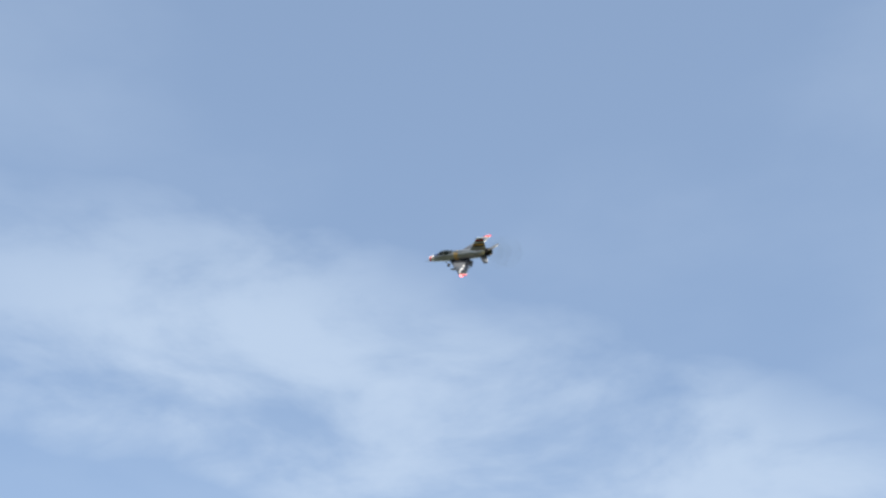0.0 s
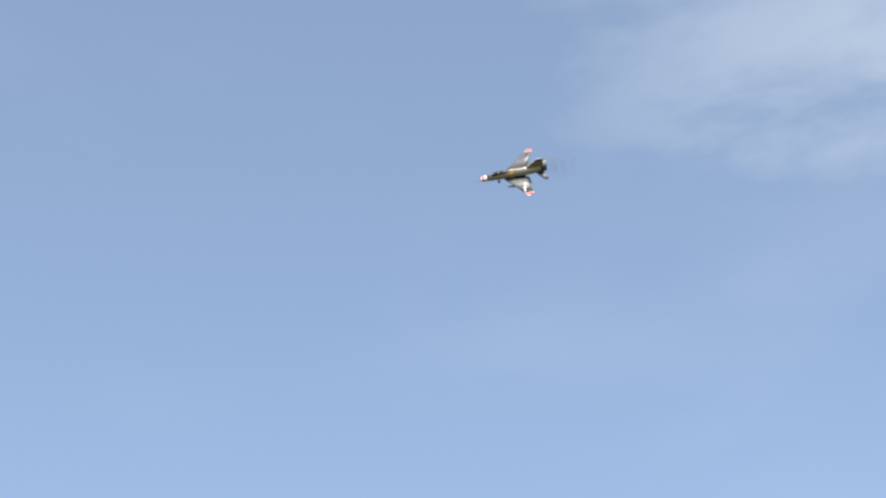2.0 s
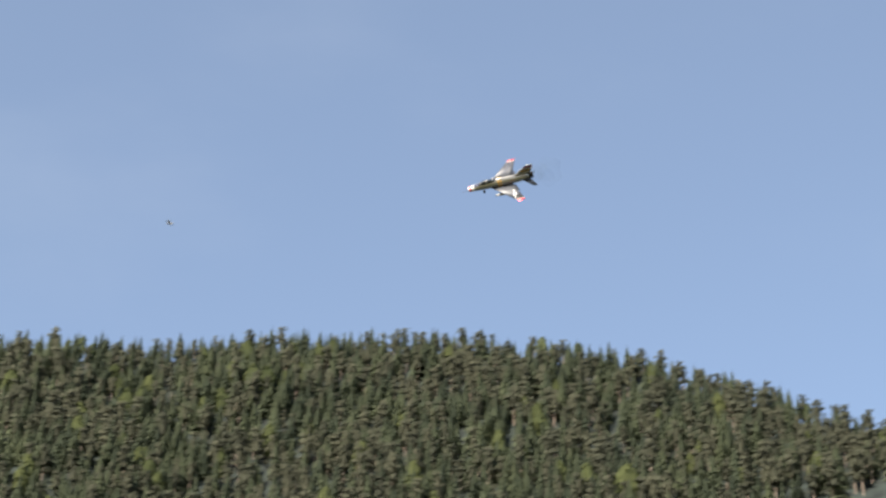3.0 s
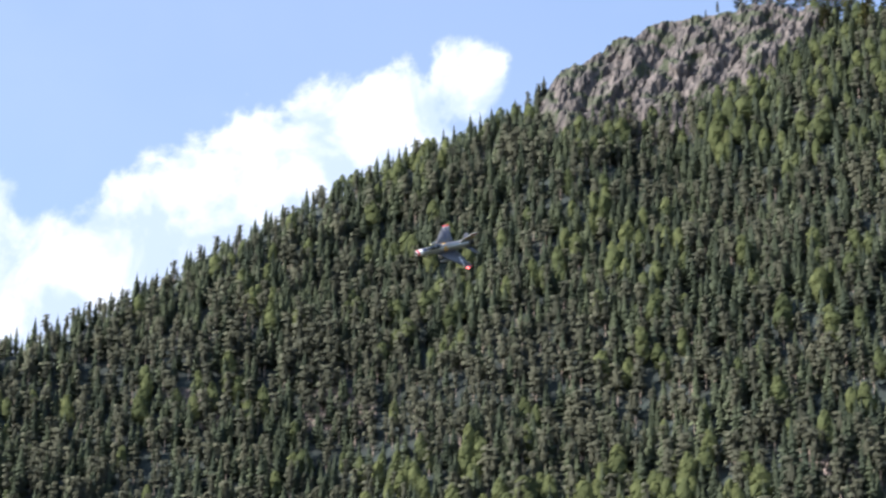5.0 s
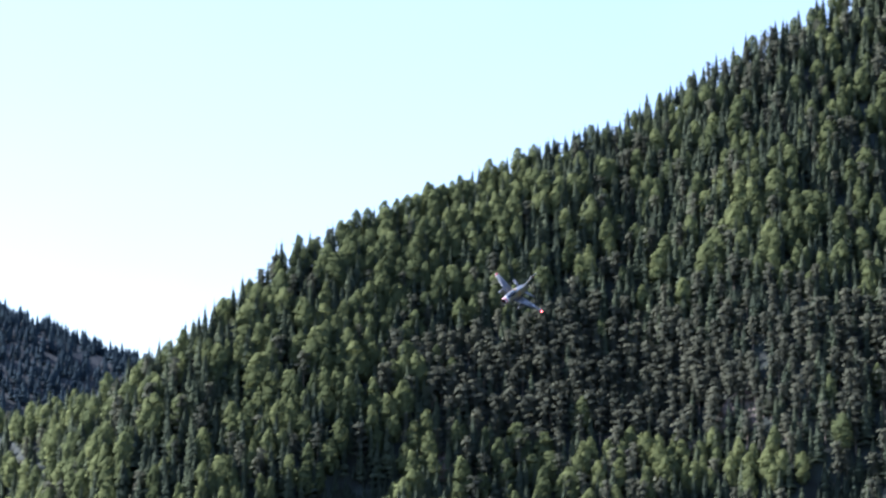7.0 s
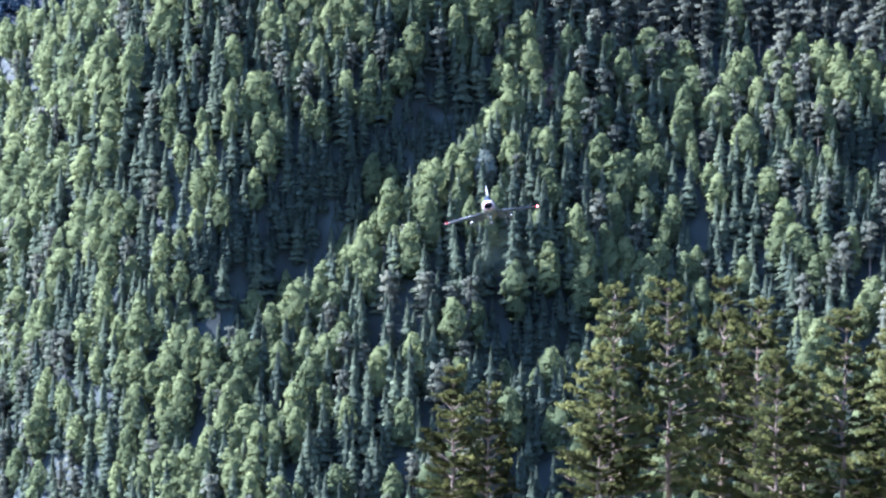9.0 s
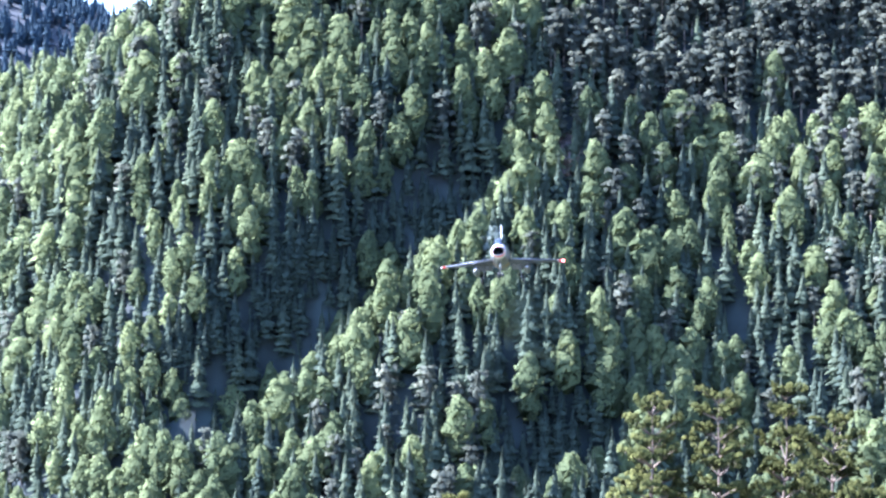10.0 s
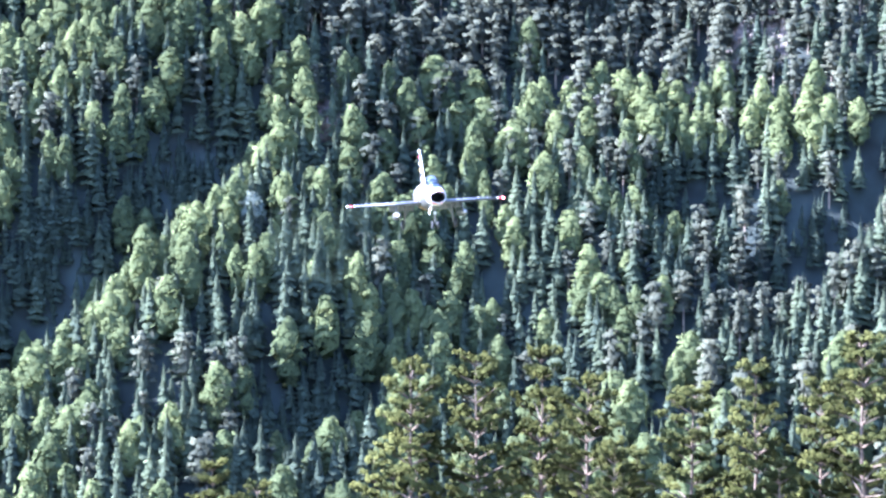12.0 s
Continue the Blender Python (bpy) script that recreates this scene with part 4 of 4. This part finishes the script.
    for s in (-1, 1):
        part("bar", flat_shape([(cx + s * 0.62, cy - 0.17), (cx + s * 1.12, cy - 0.17), (cx + s * 1.12, cy + 0.17), (cx + s * 0.62, cy + 0.17)], top), WHITE, badge, "white bar")
    text = bpy.data.curves.new("lettering", "FONT")
    text.body, text.size, text.extrude, text.align_x, text.align_y = "USAF", 1.35 * J, 0.006, "CENTER", "CENTER"
    text.space_character = 1.1
    tmp = new("lettering", text)
    me = bpy.data.meshes.new_from_object(tmp)
    bpy.data.objects.remove(tmp)
    me.materials.clear()
    me.materials.append(NAVY)
    letters = new("lettering", me)
    letters.parent = plane
    letters.matrix_basis = pose(3.75 * J, -1.95 * J, -0.225 * J, 0, 0, -45)
    tagged(letters, "dark letters across the wing")
    return plane


PLANE = jet()


def small_bird():
    bird = tagged(new("bird"), "small dark grey bird gliding in the sky", "bird")
    bm = bmesh.new()
    bmesh.ops.create_icosphere(bm, subdivisions=2, radius=1.0)
    for v in bm.verts:
        v.co = Vector((v.co.x * 0.06, v.co.y * (0.20 if v.co.y > 0 else 0.26), v.co.z * 0.055))
    part("body", bm, FEATHER, bird, "", True)
    for s in (-1, 1):
        bm = bmesh.new()
        outline = ((0.03, 0.10), (0.22, 0.15), (0.42, 0.02), (0.24, 0.0), (0.03, -0.08))
        low = [bm.verts.new((s * x, y, 0.02 + 0.18 * x)) for x, y in outline]
        high = [bm.verts.new((s * x, y, 0.035 + 0.18 * x)) for x, y in outline]
        bm.faces.new(low)
        bm.faces.new(high[::-1])
        for k in range(5):
            bm.faces.new((low[k], high[k], high[(k + 1) % 5], low[(k + 1) % 5]))
        bmesh.ops.recalc_face_normals(bm, faces=bm.faces)
        part("wing", bm, FEATHER, bird, "spread grey wing")
    return bird


FEATHER = material("grey_feathers", (0.30, 0.30, 0.33), 0.8, grain=0.3, scale=12)


def thin_smoke():
    m = bpy.data.materials.new("thin_smoke")
    m.use_nodes = True
    n, l = m.node_tree.nodes, m.node_tree.links
    n.remove(n["Principled BSDF"])
    tex, co = n.new("ShaderNodeTexNoise"), n.new("ShaderNodeTexCoord")
    tex.inputs["Scale"].default_value, tex.inputs["Detail"].default_value = 0.35, 1
    l.new(co.outputs["Object"], tex.inputs["Vector"])
    ramp = n.new("ShaderNodeMapRange")
    l.new(tex.outputs["Fac"], ramp.inputs["Value"])
    for key, v in (("From Min", 0.35), ("From Max", 0.7), ("To Min", 0.0), ("To Max", 0.035)):
        ramp.inputs[key].default_value = v
    clear, grey, mix = n.new("ShaderNodeBsdfTransparent"), n.new("ShaderNodeBsdfDiffuse"), n.new("ShaderNodeMixShader")
    grey.inputs["Color"].default_value = (0.11, 0.14, 0.085, 1)
    l.new(ramp.outputs["Result"], mix.inputs["Fac"])
    l.new(clear.outputs[0], mix.inputs[1])
    l.new(grey.outputs[0], mix.inputs[2])
    l.new(mix.outputs[0], n["Material Output"].inputs["Surface"])
    return m


SMOKE = thin_smoke()


def smoke_puff(seed, size):
    bm = bmesh.new()
    bmesh.ops.create_icosphere(bm, subdivisions=2, radius=size)
    for v in bm.verts:
        k = 1 + 0.5 * noise.noise(v.co / size * 1.3 + Vector((seed * 3.1, 0, 0))) + 0.2 * noise.noise(v.co / size * 3.2 + Vector((0, seed, 0)))
        v.co = Vector((v.co.x * k, v.co.y * k, v.co.z * k * 0.85))
    me = bpy.data.meshes.new("smoke_puff")
    bm.to_mesh(me)
    bm.free()
    me.polygons.foreach_set("use_smooth", np.full(len(me.polygons), True))
    me.materials.append(SMOKE)
    return tagged(new("smoke_puff", me), "thin greenish grey exhaust smoke trailing the jet", "smoke", "exhaust trail")


BIRD = small_bird()
PUFFS = [(lag, smoke_puff(k, 0.4 + 0.9 * lag)) for k, lag in enumerate((0.6, 1.0, 1.4))]


def attitude(x, y, z, nose_up, bank, heading):
    return pose(x, y, z, 0, 0, heading) @ pose(0, 0, 0, nose_up, 0, 0) @ pose(0, 0, 0, 0, bank, 0)


def motions():
    flight = (
        (0.0, 140.2, -14.1, 168.7, 21.3, -76.9, -36.8), (0.5, 150.8, 0.7, 171.4, 17.4, -78.5, -28.4), (1.0, 151.2, 23.3, 167.8, 13.2, -81.8, -19.3),
        (1.5, 162.8, 37.9, 170.4, 7.6, -89.3, -6.4), (2.0, 162.8, 63.3, 171.5, 0.8, -93.9, 7.8), (2.5, 148.8, 95.6, 167.7, -3.2, -90.2, 24.9),
        (3.0, 122.9, 139.5, 159.6, -11.6, -85.1, 44.0), (3.2, 110.7, 154.9, 155.1, -15.6, -81.6, 54.0),
        (4.8, 16.4, 202.7, 119.8, -20.9, -73.2, 113.3), (5.0, 0.3, 203.6, 115.2, -20.1, -71.9, 117.8), (5.5, -37.5, 203.7, 103.4, -23.7, -73.3, 135.9),
        (6.0, -68.7, 194.2, 87.6, -24.5, -65.4, 156.4), (6.5, -91.0, 180.1, 70.9, -22.8, -54.9, 176.0), (7.0, -105.6, 168.1, 55.4, -16.4, -41.5, 195.0),
        (7.5, -108.6, 152.3, 41.6, -7.3, -32.9, 209.1), (9.3, -104.9, 146.9, 28.8, 8.5, 14.3, 213.6), (9.5, -102.2, 143.7, 29.7, 7.1, 14.9, 213.4),
        (10.0, -100.7, 141.0, 31.4, 7.3, 3.6, 213.7), (10.5, -97.1, 135.6, 33.2, 6.4, -11.1, 214.5), (11.0, -93.3, 132.1, 34.1, 4.7, -15.5, 215.7),
        (11.5, -87.8, 128.9, 33.9, 1.8, -4.3, 216.9), (12.0, -82.2, 126.7, 33.0, 1.8, 3.3, 215.7))
    walk(PLANE, [(t, attitude(*row)) for t, *row in flight])
    # smoke: close behind the nozzle at speed, hanging under the jet's way once it slows; right and down of the jet in metres
    drift = {9.3: (1.2, 3.0), 9.5: (1.6, 3.4), 10.0: (1.4, 3.4), 10.5: (2.0, 3.8), 11.0: (0.4, 3.2), 11.5: (-2.0, 2.2), 12.0: (-3.2, 1.8)}
    side = Vector((math.cos(radians(36)), math.sin(radians(36)), 0))
    away = Vector((-math.sin(radians(36)), math.cos(radians(36)), 0))
    for lag, puff in PUFFS:
        rows = []
        for t, *row in flight:
            m = attitude(*row)
            if t in drift:
                right, down = drift[t]
                rows.append((t, Matrix.Translation(m.translation + side * right * lag + away * (3 + 2 * lag) - Vector((0, 0, down * lag * 0.9)))))
            else:
                rows.append((t, Matrix.Translation(m @ Vector((0, -3.2 - 1.6 * lag, 0)))))
        walk(puff, rows)
    # the bird crosses high over the ridge
    walk(BIRD, [(0.0, pose(133.0, -190.0, 108.0, 0, 0, -20)), (2.3, pose(102.0, 24.7, 110.7, 0, 0, 8)), (2.5, pose(94.4, 45.1, 111.2, 0, 0, 22)),
                (3.0, pose(54.4, 95.4, 103.5, 0, 0, 40)), (4.0, pose(-40.0, 180.0, 150.0, 0, 0, 50)), (12.0, pose(-900.0, 700.0, 420.0, 0, 0, 60))])


motions()
